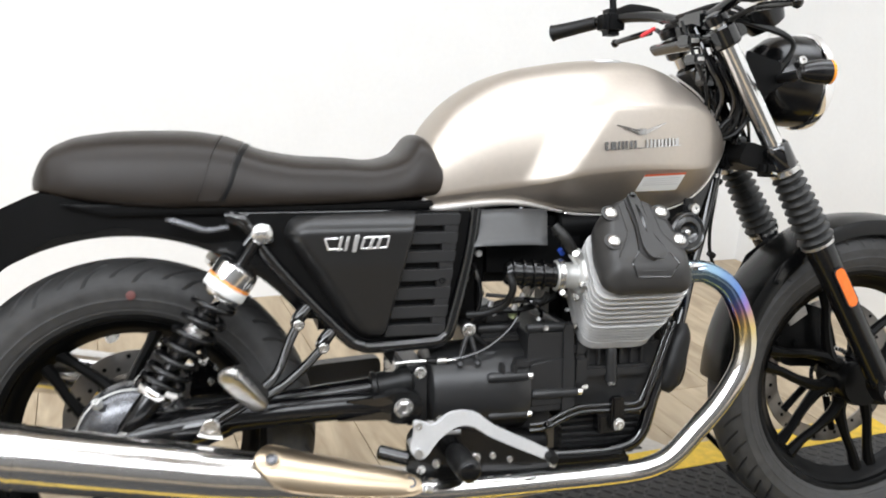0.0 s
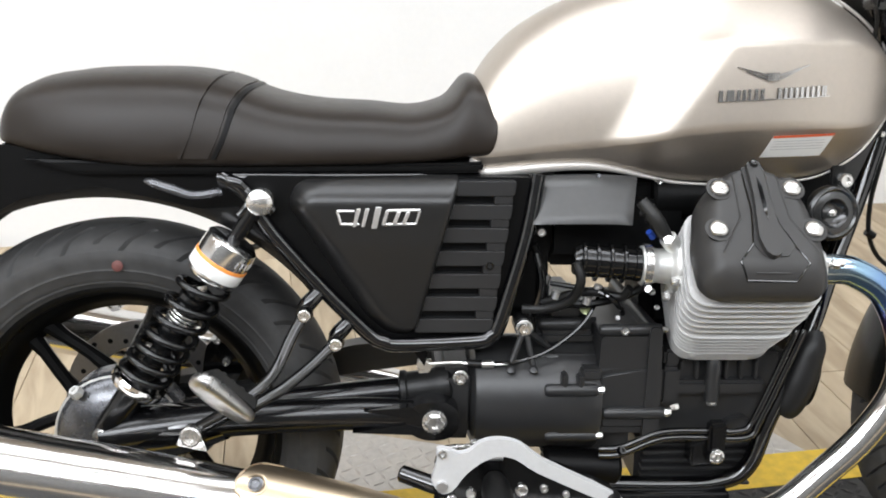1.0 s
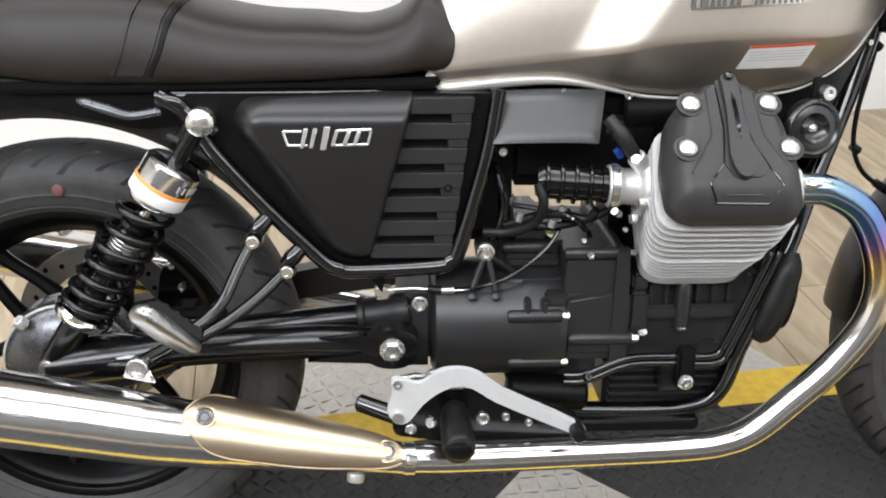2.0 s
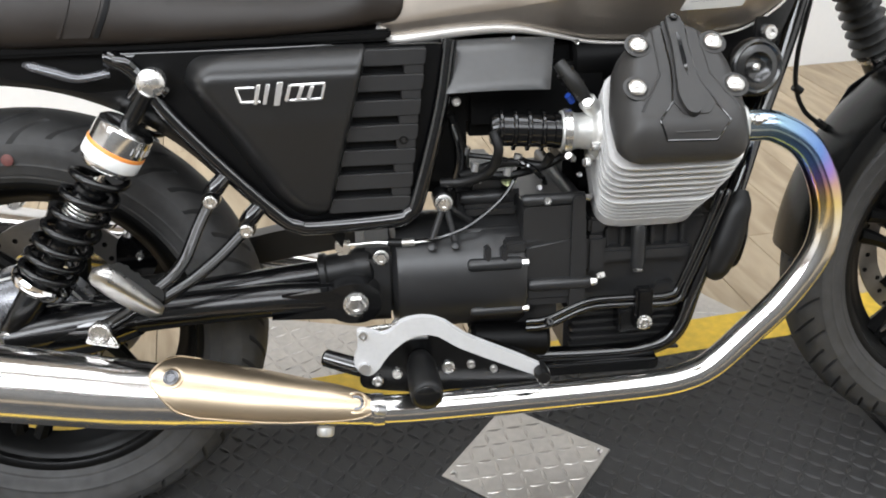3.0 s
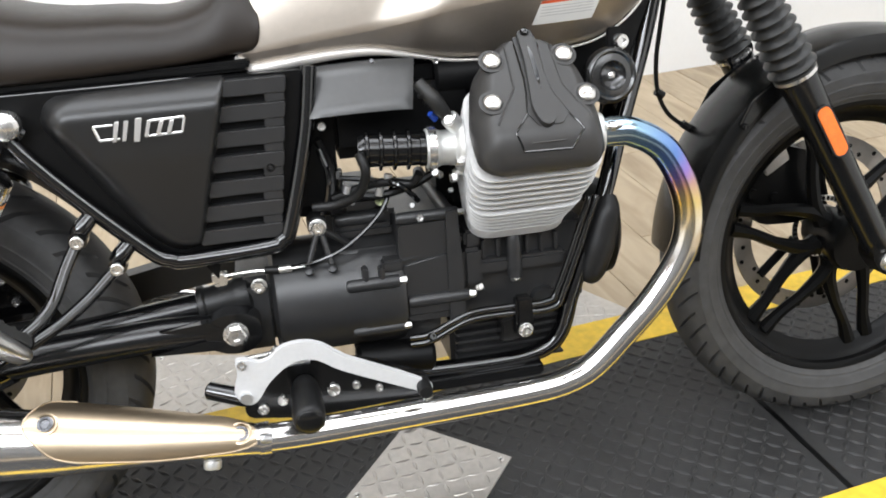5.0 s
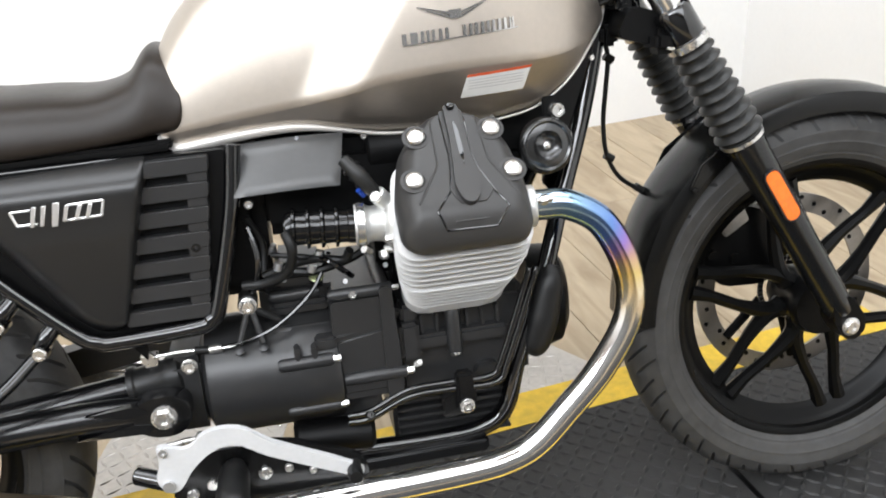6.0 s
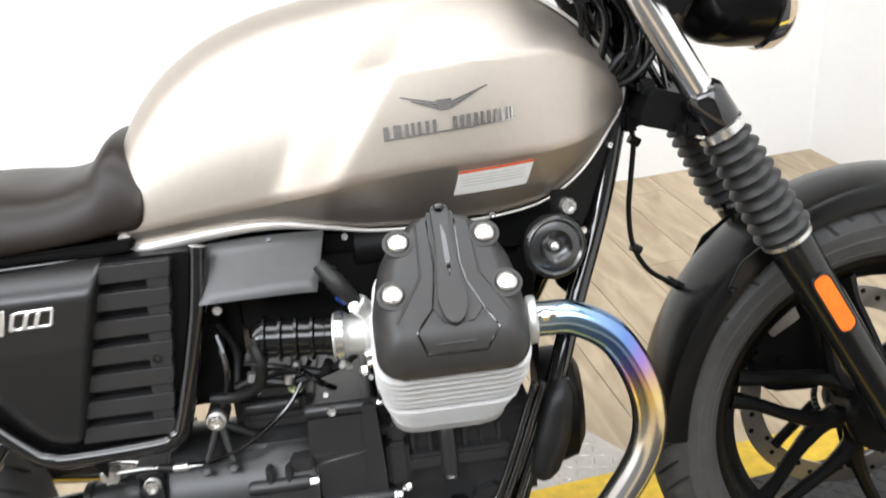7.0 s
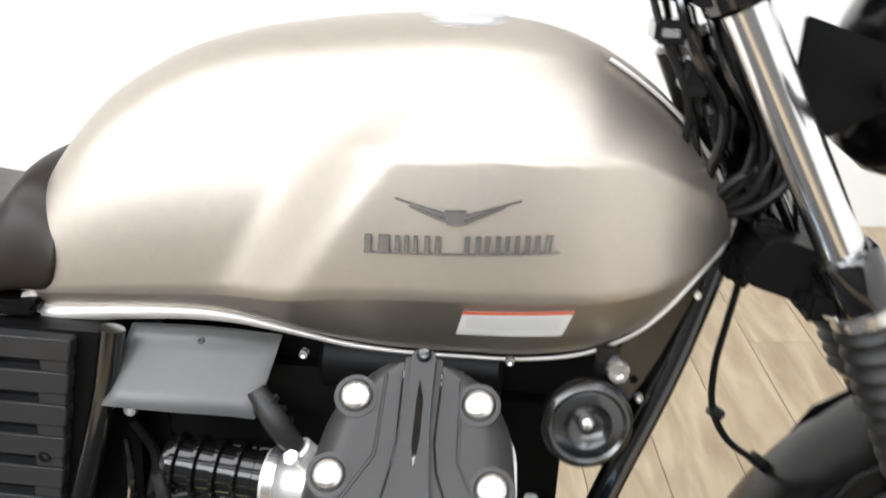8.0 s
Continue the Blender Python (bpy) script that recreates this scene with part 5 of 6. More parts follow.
# ---- front end ----
FT, FB = Vector((1.055, 0, 0.995)), Vector((1.435, 0, 0.335))
fdir = (FB - FT).normalized()
fnorm = Vector((fdir.z, 0, -fdir.x))
for y, slide in ((-0.1, -0.005), (0.112, 0.016)):   # the bars are turned a little, so the far leg stands ahead
    o = Vector((0, y, 0))
    m = along(FT + o, fdir)
    leg = part("fork_leg", lathe([(0.020, 0.40), (0.0265, 0.418), (0.028, 0.43), (0.0262, 0.50), (0.0245, 0.60), (0.0235, 0.72), (0.022, 0.745), (0.017, 0.752)], m, 32), satin_black, bike, "black fork leg with chromed upper tube")
    leg.location = (slide, 0, 0)
    part("upper_tube", lathe([(0.0185, -0.045), (0.0185, 0.27)], m, 32), fork_chrome, leg, "chromed fork tube")
    part("tube_cap", lathe([(0.022, -0.06), (0.022, -0.045), (0.016, -0.064), (0.0005, -0.066)], m, 24), satin_black, leg)
    prof = [(0.0245, 0.258), (0.028, 0.262)]
    for i in range(9):
        h = 0.264 + i * 0.0165
        r = 0.0300 + 0.0007 * i
        prof += [(r - 0.0095, h), (r - 0.0090, h + 0.0025), (r - 0.0008, h + 0.0095), (r, h + 0.0108), (r - 0.0004, h + 0.0122), (r - 0.0085, h + 0.0152)]
    part("gaiter", lathe(prof + [(0.030, 0.413), (0.031, 0.418)], m, 40), gaiter_rubber, leg, "ribbed rubber gaiter", 30)
    part("gaiter_ring", lathe([(0.029, 0.416), (0.0315, 0.4165), (0.0315, 0.4215), (0.029, 0.422)], m, 36), bolt_zinc, leg)
    part("gaiter_ring", lathe([(0.025, 0.253), (0.0285, 0.2535), (0.0285, 0.264), (0.026, 0.2645)], m, 36), bolt_zinc, leg)
    part("lower_clamp", lathe([(0.023, 0.205), (0.0265, 0.21), (0.0275, 0.25), (0.025, 0.256)], m, 32), gloss_black, leg)
    part("upper_clamp", lathe([(0.024, -0.04), (0.028, -0.036), (0.028, -0.004), (0.024, 0.0)], m, 32), gloss_black, leg)
    part("axle_lug", prism(round_poly([(1.405, 0.372), (1.435, 0.378), (1.462, 0.335), (1.455, 0.308), (1.43, 0.304), (1.408, 0.335)], 0.010), y - 0.020 if y < 0 else y - 0.018, y + 0.018 if y < 0 else y + 0.020, 0.004), wheel_black, leg)
    if y < 0:
        bolt((1.434, -0.120, 0.328), (0, -1, 0), 0.011, 0.008, leg, washer=0.0145, seg=12)
    s = -1 if y < 0 else 1
    c = FT + o + fdir * 0.515 + Vector((0, s * 0.0262, 0))
    rm = Matrix.Translation(c) @ Matrix(((fdir.x, 0, fnorm.x, 0), (0, 1, 0, 0), (fdir.z, 0, fnorm.z, 0), (0, 0, 0, 1)))
    part("reflector", prism(round_poly([(-0.041, -0.0105), (0.041, -0.0105), (0.041, 0.0105), (-0.041, 0.0105)], 0.010, 5), -0.005, 0.005, 0.002, 2, None, rm), orange_lens, leg, "orange plastic reflector")
    part("reflector_rim", prism(round_poly([(-0.044, -0.013), (0.044, -0.013), (0.044, 0.013), (-0.044, 0.013)], 0.012, 5), -0.0035 if s < 0 else -0.006, 0.006 if s < 0 else 0.0035, 0.001, 1, None, rm), satin_black, leg)
yokes = part("lower_yoke", prism(round_poly([(1.10, 0.825), (1.185, 0.80), (1.20, 0.775), (1.15, 0.765), (1.08, 0.785)], 0.012), -0.1, 0.1, 0.010, 3), matt_black, bike, "black lower fork yoke")
bolt((1.150, -0.102, 0.772), (0.1, -1, -0.1), 0.009, 0.012, yokes, seg=16)
part("clamp_lug", block(1.125, 1.165, -0.115, -0.07, 0.758, 0.792, 0.010, 3), matt_black, yokes)
part("steering_stop", block(1.075, 1.10, -0.06, -0.02, 0.77, 0.80, 0.006), matt_black, yokes)
top = part("upper_yoke", prism(round_poly([(1.000, 1.010), (1.066, 1.036), (1.080, 1.016), (1.016, 0.990)], 0.008), -0.118, 0.118, 0.006), gloss_black, bike, "black upper fork yoke")
part("yoke_nut", rod((1.028, 0, 1.0), (1.015, 0, 1.04), 0.017, 6), satin_black, top)
part("ignition_lock", rod((1.06, -0.02, 0.985), (1.10, -0.04, 0.90), 0.022, 20, None, 0.004), gloss_black, top)
for k, (a, b, c) in enumerate(((0.0, 0.006, 0.0), (0.012, -0.01, 0.01), (0.02, 0.01, -0.01), (-0.012, 0.0, 0.012))):
    part("wiring_loom", tube([(1.105 + a, -0.055 + b, 0.93 + c), (1.095 + a, -0.072, 0.88 + c), (1.078 + b, -0.066, 0.845 + c), (1.05, -0.045 + b, 0.82)], 0.0045, 6, 8), rubber, bike)
for a in (0.0, 0.022, 0.044):
    part("brake_hose", tube([(1.03, 0.10 - a, 1.05 + a * 0.3), (1.06, -0.02 - a, 1.055 + a * 0.4), (1.12, -0.08, 1.035 + a * 0.2), (1.19, -0.09, 1.005), (1.17, -0.075, 0.95), (1.15, -0.06, 0.90)], 0.005, 8, 8), rubber, bike)
part("junction_block", block(1.105, 1.135, -0.075, -0.045, 0.86, 0.925, 0.005), gloss_black, bike)
part("lamp_bracket", prism([(1.10, 0.99), (1.17, 0.97), (1.18, 0.93), (1.13, 0.90), (1.10, 0.93)], -0.085, -0.078, 0.002), matt_black, bike)

# headlamp
hm = along((1.150, 0, 0.943), (1, 0, -0.03))
lamp = part("headlamp", lathe([(0.0005, 0.0), (0.03, 0.003), (0.062, 0.018), (0.081, 0.045), (0.088, 0.08), (0.089, 0.115)], hm, 48), satin_black, bike, "round black headlamp with a chromed rim")
part("lamp_rim", lathe([(0.089, 0.112), (0.094, 0.115), (0.095, 0.128), (0.090, 0.136), (0.084, 0.136), (0.084, 0.112)], hm, 48), chrome, lamp)
glass = material("lamp_glass", (0.9, 0.9, 0.9), 0.03)
shader(glass).inputs["Transmission Weight"].default_value = 0.9
part("lens", lathe([(0.084, 0.126), (0.07, 0.138), (0.045, 0.147), (0.0005, 0.151)], hm, 48), glass, lamp)
part("reflector_bowl", lathe([(0.083, 0.125), (0.06, 0.10), (0.02, 0.085), (0.0005, 0.085)], hm, 40), chrome, lamp)
bolt((1.21, -0.088, 0.973), (0, -1, 0.1), 0.009, 0.008, lamp, seg=12)
ind = part("indicator", tube([(1.133, -0.195, 0.944), (1.142, -0.196, 0.944), (1.165, -0.198, 0.945), (1.185, -0.199, 0.945)], [0.010, 0.016, 0.021, 0.022], 5, 20), satin_black, bike, "black turn indicator with an orange lens")
part("indicator_lens", lathe([(0.0215, 0), (0.0215, 0.005), (0.016, 0.009), (0.0005, 0.011)], along((1.185, -0.199, 0.945), (1, 0, 0)), 24), amber_lens, ind)
part("indicator_stem", rod((1.17, -0.085, 0.94), (1.15, -0.19, 0.944), 0.009, 12), rubber, ind)

# handlebar and controls
hb = None
for s in (-1, 1):
    barp = [(1.045, 0.0, 1.052), (1.042, s * 0.07, 1.058), (1.035, s * 0.15, 1.075), (1.005, s * 0.235, 1.083), (0.965, s * 0.30, 1.079), (0.895, s * 0.352, 1.066)]
    o = part("handlebar" if s < 0 else "handlebar_half", tube(barp, 0.011, 8, 14), satin_black, hb or bike, "black handlebar with rubber grips" if s < 0 else "")
    hb = hb or o
    part("grip", tube([(0.963, s * 0.300, 1.078), (0.930, s * 0.327, 1.070), (0.888, s * 0.357, 1.060)], [0.0145, 0.015, 0.017], 6, 16), rubber, hb)
    part("bar_end", lathe([(0.017, 0.0), (0.0185, 0.002), (0.0185, 0.005), (0.012, 0.009), (0.0005, 0.010)], along((0.889, s * 0.3565, 1.060), (-0.78, s * 0.6, -0.15)), 18), rubber, hb)
    ctl = part("lever_perch", block(0.962, 1.012, min(s * 0.245, s * 0.300), max(s * 0.245, s * 0.300), 1.048, 1.104, 0.012, 3), matt_black, bike, "black switch housing and lever perch")
    part("reservoir", tube([(1.0, s * 0.262, 1.092), (1.02, s * 0.24, 1.096), (1.05, s * 0.19, 1.085), (1.055, s * 0.16, 1.07)], [0.014, 0.017, 0.014, 0.009], 5, 16), matt_black, ctl)
    part("mirror_stem", rod((0.99, s * 0.268, 1.10), (0.985, s * 0.275, 1.20), 0.0075, 12), matt_black, ctl)
    part("lever", tube([(1.045, s * 0.20, 1.05), (1.035, s * 0.25, 1.046), (1.028, s * 0.30, 1.042), (1.026, s * 0.33, 1.040)], [0.007, 0.007, 0.006, 0.006], 6, 10), satin_black, ctl)
    part("lever_ball", lathe([(0.0005, -0.010), (0.007, -0.007), (0.010, 0.0), (0.007, 0.007), (0.0005, 0.010)], along((1.026, s * 0.333, 1.039), (0, 0, 1)), 16), satin_black, ctl)
    part("cable", tube([(1.05, s * 0.18, 1.052), (1.04, s * 0.13, 1.04), (1.06, s * 0.08, 1.03)], 0.005, 6, 8), rubber, ctl)
    if s > 0:
        part("red_tag", tube([(1.0, 0.15, 1.035), (1.015, 0.15, 1.044), (1.03, 0.15, 1.052)], 0.004, 4, 8), material("red_tag", (0.7, 0.03, 0.04), 0.4), ctl)
part("riser", block(1.025, 1.065, -0.045, 0.045, 1.03, 1.065, 0.006), gloss_black, hb)
for y in (-0.055, 0.055):
    gm = along((1.13, y, 1.075), (-0.75, 0, 1))
    g = part("gauge", lathe([(0.0005, -0.05), (0.035, -0.045), (0.045, -0.02), (0.047, 0.0), (0.049, 0.008), (0.045, 0.012), (0.043, 0.008), (0.0005, 0.008)], gm, 36), satin_black, bike, "round black instrument with a chromed ring")
    part("bezel", lathe([(0.0475, 0.0), (0.051, 0.003), (0.051, 0.010), (0.046, 0.013)], gm, 36), chrome, g)
    part("dial", lathe([(0.044, 0.008), (0.044, 0.0092), (0.0005, 0.0092)], gm, 30), white_label, g)

# thin hose beside the down tube
hose = part("speed_sensor_hose", tube([(1.105, 0.015, 0.775), (1.112, 0.02, 0.745), (1.108, 0.022, 0.70), (1.105, 0.028, 0.65), (1.112, 0.036, 0.60), (1.135, 0.046, 0.56), (1.172, 0.055, 0.533), (1.20, 0.06, 0.52)], 0.0036, 8, 10), rubber, bike, "thin black brake hose")
for q in ((1.113, 0.020, 0.745), (1.116, 0.038, 0.595), (1.17, 0.055, 0.535)):
    part("hose_clip", rod((q[0] - 0.006, q[1], q[2] + 0.004), (q[0] + 0.006, q[1], q[2] - 0.004), 0.0065, 10), rubber, hose)

# front mudguard
fc = Vector((1.449, 0, 0.318))
bm = bmesh.new()
loops = []
sec = ((-0.058, 0.318), (-0.061, 0.320), (-0.063, 0.335), (-0.057, 0.349), (-0.035, 0.357), (0, 0.360), (0.035, 0.357), (0.057, 0.349), (0.063, 0.335), (0.061, 0.320), (0.058, 0.318), (0.060, 0.334), (0.054, 0.345), (0, 0.355), (-0.054, 0.345), (-0.060, 0.334))
for i in range(45):
    a = radians(40 + i * 3.12)
    hug = 0.008 + 0.026 * ease((i - 18) / 26)      # the rear end lies closer to the tyre
    loops.append([(fc.x + (r - hug) * math.cos(a), y, fc.z + (r - hug) * math.sin(a)) for y, r in sec])
rings(bm, loops)
fender_paint = material("fender_black", (0.004, 0.004, 0.0038), 0.24, 0.0, spec=0.28, scale=300, vary=0.08)
fg = part("front_mudguard", bm, fender_paint, bike, "satin black front mudguard")
fg.location = front_shift
for y in (-0.064, 0.064):
    part("mudguard_bracket", prism([(1.236, 0.578), (1.294, 0.618), (1.302, 0.606), (1.258, 0.572), (1.226, 0.534), (1.218, 0.543)], min(y, y * 1.07), max(y, y * 1.07), 0.0015), satin_black, fg, "flat steel mudguard bracket")
    part("mudguard_stay", prism(round_poly([(1.262, 0.622), (1.296, 0.652), (1.312, 0.640), (1.306, 0.612), (1.276, 0.602)], 0.006), min(y * 1.05, y * 1.4), max(y * 1.05, y * 1.4), 0.004), gloss_black, fg)
    s = -1 if y < 0 else 1
    bolt((1.298, y * 1.4, 0.622), (0, s, 0), 0.0055, 0.005, fg, seg=12)
    bolt((1.226, y * 1.06, 0.541), (0, s, 0), 0.005, 0.006, fg, satin_black, seg=10)

# front brake disc on the far side, ring and caliper
disc_steel = material("disc_steel", (0.30, 0.285, 0.27), 0.34, 0.95, scale=150, vary=0.12)


def brake_disc(cx, y, r0, r1, parent, holes):
    my = along((cx, y, 0.318), (0, 1, 0))
    d = part("brake_disc", lathe([(r0, -0.0022), (r1, -0.0022), (r1, 0.0022), (r0, 0.0022)], my, 96, closed=True), disc_steel, parent, "drilled steel brake disc")
    for k in range(holes):
        a = 2 * math.pi * k / holes
        rr = r0 + (r1 - r0) * (0.25 + 0.25 * (k % 3))
        q = Vector((cx + rr * math.cos(a), y - 0.0026, 0.318 + rr * math.sin(a)))
        part("hole", lathe([(0.0042, 0), (0.0042, 0.0056), (0.0005, 0.0056)], along(q, (0, 1, 0)), 8), matt_black, d)
    return d


brake_disc(1.449, 0.062, 0.128, 0.160, front, 36)
for k in range(6):
    a = k * math.pi / 3 + 0.4
    part("disc_carrier", rod((1.449 + 0.05 * math.cos(a), 0.058, 0.318 + 0.05 * math.sin(a)), (1.449 + 0.135 * math.cos(a + 0.25), 0.06, 0.318 + 0.135 * math.sin(a + 0.25)), 0.008, 8), wheel_black, front)
part("sensor_ring", lathe([(0.046, -0.001), (0.056, -0.001), (0.056, 0.001), (0.046, 0.001)], along((1.449, 0.050, 0.318), (0, 1, 0)), 48, closed=True), bolt_zinc, front)
for k in range(40):
    a = 2 * math.pi * k / 40
    part("sensor_tooth", block(0.0475, 0.0545, -0.0016, 0.0016, -0.0016, 0.0016, 0, 1, None, Matrix.Translation((1.449, 0.0485, 0.318)) @ Matrix.Rotation(a, 4, "Y")), matt_black, front)
cal = part("brake_caliper", prism(round_poly([(1.282, 0.385), (1.296, 0.448), (1.345, 0.480), (1.405, 0.462), (1.432, 0.430), (1.425, 0.350), (1.385, 0.338), (1.318, 0.342)], 0.014), 0.030, 0.11, 0.010), wheel_black, bike, "black front brake caliper")
cal.location = front_shift
for q in ((1.312, 0.030, 0.445), (1.345, 0.030, 0.45), (1.30, 0.03, 0.40), (1.34, 0.03, 0.39)):
    part("caliper_pin", rod(q, (q[0], 0.022, q[2]), 0.009, 12), wheel_black, cal)
part("caliper_plate", prism([(1.305, 0.452), (1.350, 0.478), (1.36, 0.455), (1.32, 0.43)], 0.018, 0.024, 0.002), disc_steel, cal)

# rear disc and caliper
brake_disc(0.0, 0.075, 0.088, 0.128, rear, 30)
rc = part("rear_caliper", prism(round_poly([(0.09, 0.36), (0.10, 0.42), (0.15, 0.44), (0.165, 0.40), (0.14, 0.35)], 0.012), 0.04, 0.11, 0.008), gloss_black, bike, "black rear brake caliper")
for k, q in enumerate(((0.118, 0.038, 0.425), (0.14, 0.038, 0.415), (0.13, 0.038, 0.39))):
    bolt(q, (0, -1, 0), 0.006, 0.006, rc, seg=8)
part("wheel_weight", prism(round_poly([(-0.062, 0.515), (-0.022, 0.52), (-0.025, 0.470), (-0.045, 0.462)], 0.008), 0.055, 0.075, 0.003), bolt_zinc, bike)

# cables, connectors and cups between the tank and the fork
random.seed(7)
for k in range(9):
    x0, z0 = 0.985 + 0.012 * k, 1.02 - 0.006 * k
    a = random.uniform(-0.012, 0.012)
    part("control_cable", tube([(x0 - 0.01, -0.06 + a, z0 + 0.02), (x0 + 0.012, -0.068 + a * 2, z0 - 0.045), (x0 + 0.036 - a, -0.070 + a, z0 - 0.10), (x0 + 0.05 + a, -0.055, z0 - 0.165)], random.choice((0.003, 0.004, 0.005)), 6, 8), random.choice((gloss_black, rubber, gloss_black)), bike)
for (x, y, z, sx, sz) in ((0.995, -0.07, 1.005, 0.030, 0.022), (1.005, -0.075, 0.972, 0.026, 0.018), (1.03, -0.07, 0.94, 0.020, 0.030), (1.055, -0.062, 0.905, 0.018, 0.026), (1.09, -0.06, 0.86, 0.018, 0.022), (1.10, -0.07, 0.825, 0.020, 0.016)):
    con = part("connector", block(x - sx / 2, x + sx / 2, y - 0.012, y + 0.03, z - sz / 2, z + sz / 2, 0.003), gloss_black, bike, "black plastic connector")
    part("connector_clip", block(x - sx * 0.3, x + sx * 0.2, y - 0.0145, y - 0.012, z - sz * 0.2, z + sz * 0.15, 0.0008), bolt_zinc if sx > 0.025 else satin_black, con)

# ---- mat, plates and floor planks ----
def shared(name, me, mat_parent, m):
    o = new(name, me)
    o.parent = mat_parent
    o.matrix_local = m
    return o


def box_mesh(name, sx, sy, sz, mat, bevel):
    bm = block(-sx / 2, sx / 2, -sy / 2, sy / 2, -sz, 0, bevel, 1)
    me = bpy.data.meshes.new(name)
    bmesh.ops.recalc_face_normals(bm, faces=bm.faces)
    bm.to_mesh(me)
    bm.free()
    me.materials.append(mat)
    return me


BAR_F = ((0, 1, 7, 6), (1, 2, 7), (2, 3, 8, 7), (3, 4, 9, 8), (4, 5, 9), (5, 0, 6, 9), (6, 7, 8, 9))


def bar_points(long, wide, tall):
    return ((-long, 0, 0), (-long * 0.3, -wide, 0), (long * 0.3, -wide, 0), (long, 0, 0), (long * 0.3, wide, 0), (-long * 0.3, wide, 0), (-long * 0.55, 0, tall), (0, -wide * 0.35, tall), (long * 0.55, 0, tall), (0, wide * 0.35, tall))


def bar_mesh(name, V, F, mat):
    me = bpy.data.meshes.new(name)
    me.from_pydata(V, [], F)
    me.polygons.foreach_set("use_smooth", [True] * len(me.polygons))
    me.set_sharp_from_angle(angle=radians(50))
    me.materials.append(mat)
    return me


def lozenges(x0, x1, y0, y1, pitch, long, wide, tall, mat, parent, skip=None, z=0.0, single=None):
    """Raised tread bars, alternately turned: those that single() picks as pieces, the rest joined into one mesh."""
    V, F = [], []
    shape = bar_points(long, wide, tall)
    one = bar_mesh("tread_bar", shape, BAR_F, mat)
    nx, ny = int((x1 - x0) / pitch), int((y1 - y0) / pitch)
    for i in range(nx):
        for j in range(ny):
            x, y = x0 + (i + 0.5) * pitch, y0 + (j + 0.5) * pitch
            if skip and skip(x, y):
                continue
            m = Matrix.Translation((x, y, z)) @ Matrix.Rotation(radians(45 if (i + j) % 2 else -45), 4, "Z")
            if single is None or single(x, y):
                shared("tread_bar", one, parent, m)
                continue
            b = len(V)
            V += [tuple(m @ Vector(p)) for p in shape]
            F += [tuple(b + k for k in f) for f in BAR_F]
    if V:
        o = new("tread_pattern", bar_mesh("tread_pattern", V, F, mat))
        o.parent = parent
        tagged(o, kind="stuff")


inv = room.inverted()
pc = inv @ Vector((0.706, 0.001, 0))            # middle of the steel plate under the engine
plate_turn = radians(43)
in_plate = lambda x, y: abs((x - pc.x) * math.cos(plate_turn) + (y - pc.y) * math.sin(plate_turn)) < 0.106 and abs(-(x - pc.x) * math.sin(plate_turn) + (y - pc.y) * math.cos(plate_turn)) < 0.106
JX = 1.325           # joint between two mats
tread = lambda x, y: in_plate(x, y) or abs(x - JX) < 0.018
lozenges(-1.19, 1.89, -0.355, 0.118, 0.0225, 0.0130, 0.0040, 0.0030, rubber_mat_mat, mat_base, tread, single=lambda x, y: 0.78 < x < 1.30 and y < -0.08)
part("mat_joint", block(JX - 0.005, JX + 0.005, -0.36, 0.12, 0.0, 0.0012, 0), matt_black, mat_base)


def steel_plate(cx, cy, turn, side, label, corners):
    m = Matrix.Translation((cx, cy, 0.0)) @ Matrix.Rotation(turn, 4, "Z")
    h = side / 2
    o = part("steel_plate", block(-h, h, -h, h, 0.0, 0.003, 0.0012, 1), tread_steel)
    o.matrix_world = room @ m
    tagged(o, label, "steel plate")
    lozenges(-h + 0.004, h - 0.004, -h + 0.004, h - 0.004, 0.0245, 0.0138, 0.0032, 0.0020, tread_steel, o, z=0.003)
    for sx, sy in corners:
        part("screw", lathe([(0.0052, 0.0), (0.005, 0.002), (0.003, 0.0032), (0.0005, 0.0034)], Matrix.Translation((sx * (h - 0.014), sy * (h - 0.014), 0.003)), 12), bolt_zinc, o)
    return o


steel_plate(pc.x, pc.y, plate_turn, 0.205, "square diamond-tread steel plate screwed to the mat", ((-1, -1), (1, -1), (1, 1), (-1, 1)))

# steel tread plates beyond the mat
far = steel_plate(0, 0, 0, 0.30, "diamond-tread steel plate beside the yellow border", ((1, 1), (-1, 1)))
far.matrix_world = Matrix.Translation((1.040, 0.392, -0.006)) @ Matrix.Rotation(radians(35), 4, "Z")
rear_plate = steel_plate(0, 0, 0, 0.34, "diamond-tread steel plate behind the yellow border", ((1, 1), (-1, 1)))
rear_plate.matrix_world = Matrix.Translation((0.36, 0.272, -0.006)) @ Matrix.Rotation(radians(-15), 4, "Z")

# oak planks
plank_mat = bpy.data.materials.new("oak_plank")
plank_mat.use_nodes = True
nt = plank_mat.node_tree
b = shader(plank_mat)
tc = nt.nodes.new("ShaderNodeTexCoord")
info = nt.nodes.new("ShaderNodeObjectInfo")
off = nt.nodes.new("ShaderNodeVectorMath")
off.operation = "MULTIPLY_ADD"
off.inputs[1].default_value = (6.0, 1.2, 1.0)
comb = nt.nodes.new("ShaderNodeCombineXYZ")
rnd = nt.nodes.new("ShaderNodeMath")
rnd.operation = "MULTIPLY"
rnd.inputs[1].default_value = 57.0
nt.links.new(info.outputs["Random"], rnd.inputs[0])
nt.links.new(rnd.outputs[0], comb.inputs[0])
nt.links.new(rnd.outputs[0], comb.inputs[1])
nt.links.new(tc.outputs["Object"], off.inputs[0])
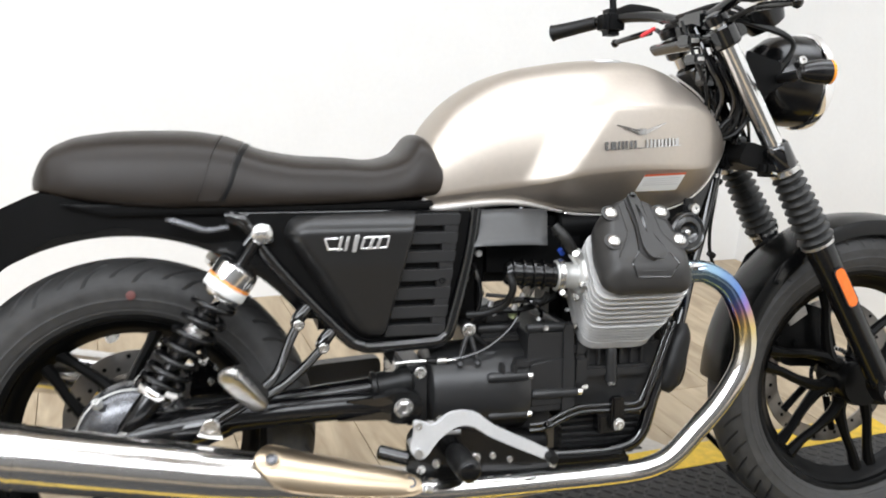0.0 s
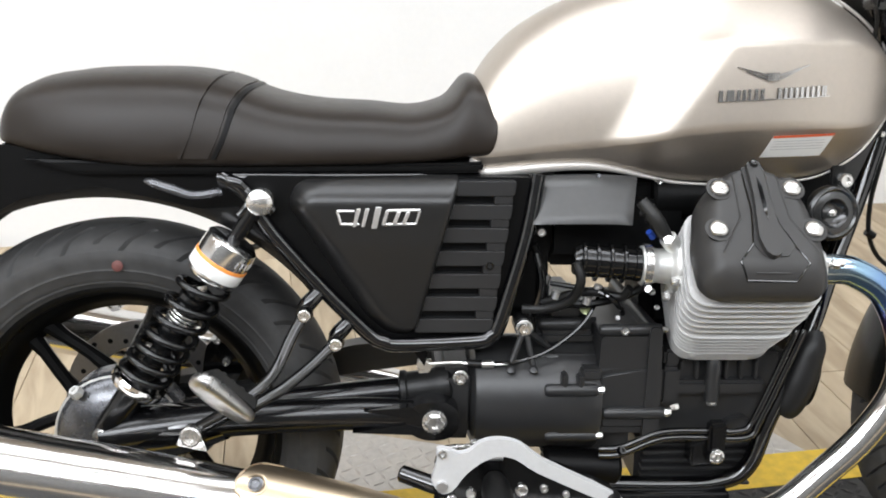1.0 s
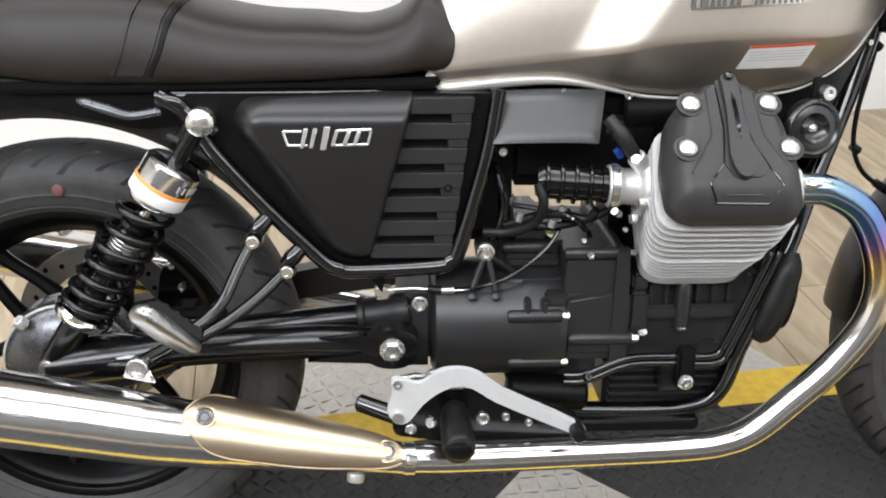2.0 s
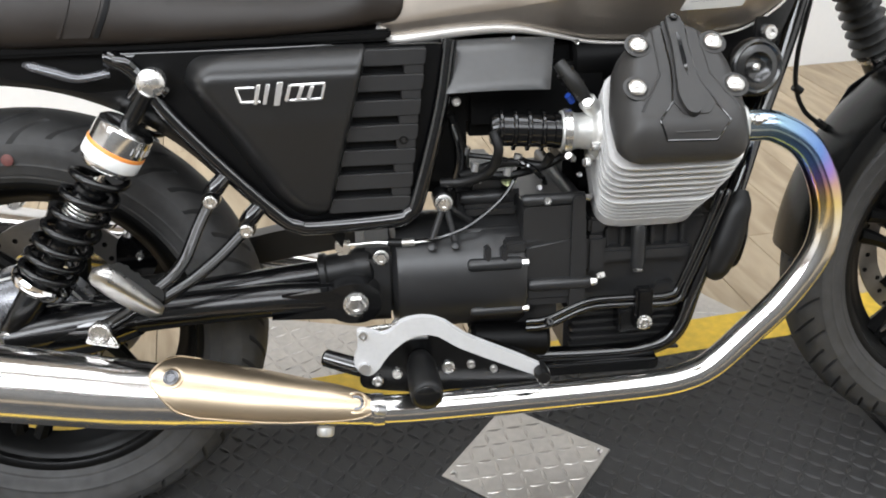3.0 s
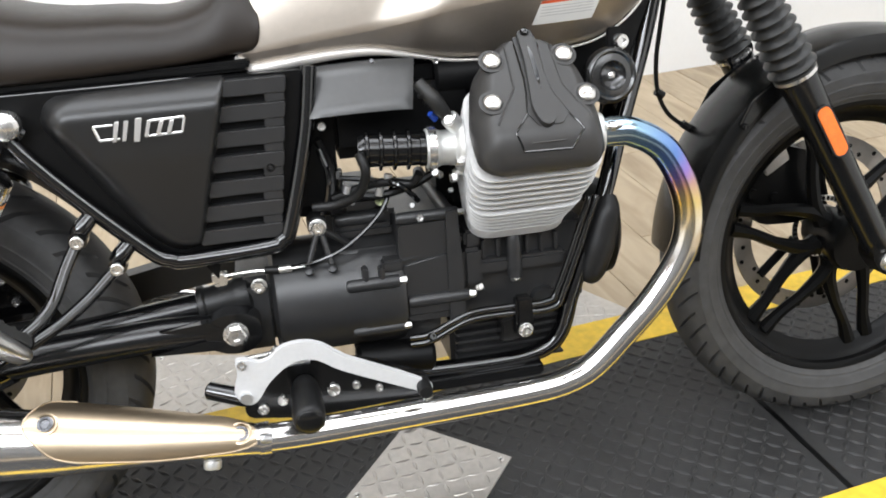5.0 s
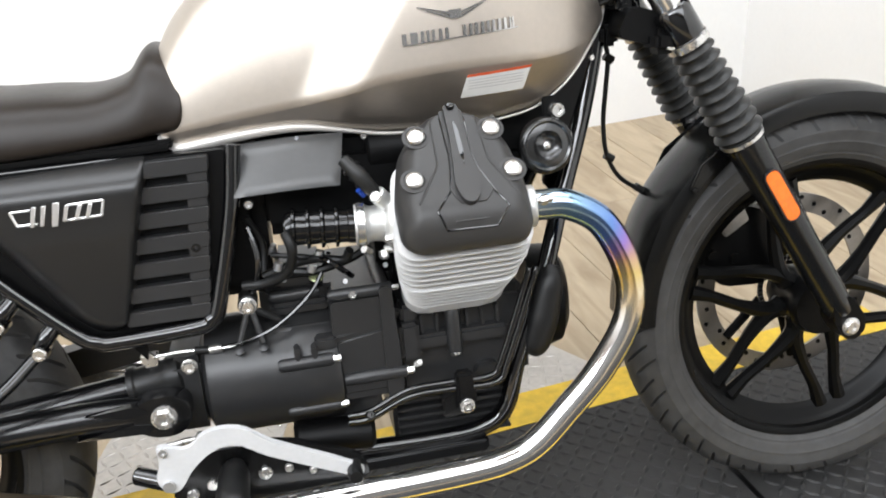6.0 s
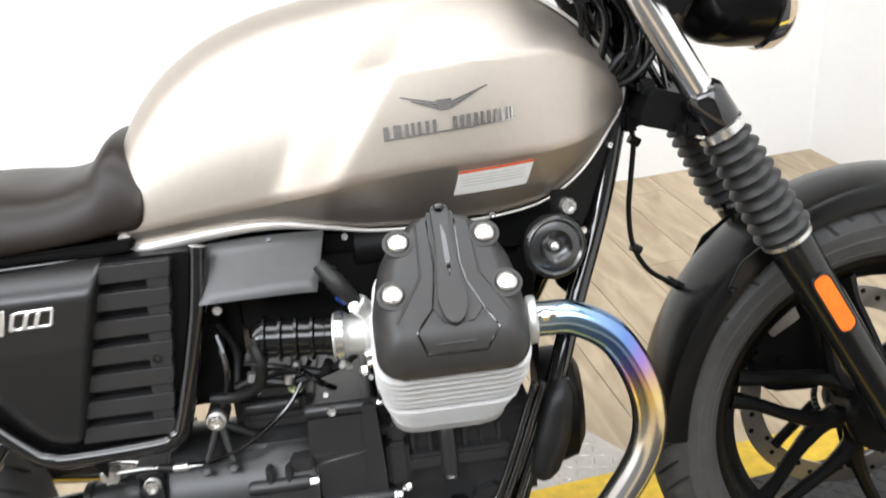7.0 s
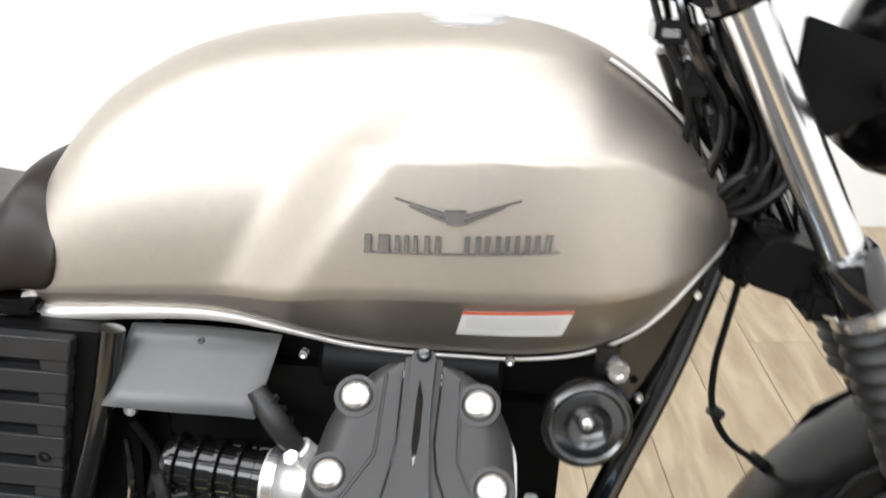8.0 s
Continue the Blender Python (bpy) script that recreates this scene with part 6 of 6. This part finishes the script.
nt.links.new(comb.outputs[0], off.inputs[2])
grain = nt.nodes.new("ShaderNodeTexNoise")
grain.inputs["Scale"].default_value, grain.inputs["Detail"].default_value, grain.inputs["Distortion"].default_value = 3.2, 7, 0.9
nt.links.new(off.outputs[0], grain.inputs["Vector"])
cr = nt.nodes.new("ShaderNodeValToRGB")
cr.color_ramp.elements[0].position, cr.color_ramp.elements[0].color = 0.30, (0.30, 0.225, 0.14, 1)
cr.color_ramp.elements[1].position, cr.color_ramp.elements[1].color = 0.68, (0.48, 0.385, 0.26, 1)
nt.links.new(grain.outputs["Fac"], cr.inputs[0])
hue = nt.nodes.new("ShaderNodeMapRange")
hue.inputs["To Min"].default_value, hue.inputs["To Max"].default_value = 0.93, 1.05
nt.links.new(info.outputs["Random"], hue.inputs["Value"])
sc = nt.nodes.new("ShaderNodeVectorMath")
sc.operation = "SCALE"
nt.links.new(cr.outputs[0], sc.inputs[0])
nt.links.new(hue.outputs[0], sc.inputs["Scale"])
nt.links.new(sc.outputs[0], b.inputs["Base Color"])
b.inputs["Roughness"].default_value = 0.42
bp = nt.nodes.new("ShaderNodeBump")
bp.inputs["Strength"].default_value, bp.inputs["Distance"].default_value = 0.15, 0.001
nt.links.new(grain.outputs["Fac"], bp.inputs["Height"])
nt.links.new(bp.outputs[0], b.inputs["Normal"])
PL, PW = 1.22, 0.15
full = box_mesh("plank", PW - 0.0015, PL - 0.0015, 0.018, plank_mat, 0.001)
for r, x in enumerate(np.arange(RX, WX, PW)):
    x1 = min(x + PW, WX)
    for c in range(-5, 3):
        y = c * PL + (r * 0.37 % 1) * PL
        y0, y1 = max(y - PL / 2, RY), min(y + PL / 2, WY)
        if y1 - y0 < 0.03 or x1 - x < 0.02:
            continue
        whole = y1 - y0 > PL - 0.01 and x1 - x > PW - 0.001
        me = full if whole else box_mesh("plank", x1 - x - 0.0015, y1 - y0 - 0.0015, 0.018, plank_mat, 0.001)
        shared("plank", me, floor, Matrix.Translation(((x + x1) / 2, (y0 + y1) / 2, -0.004)))
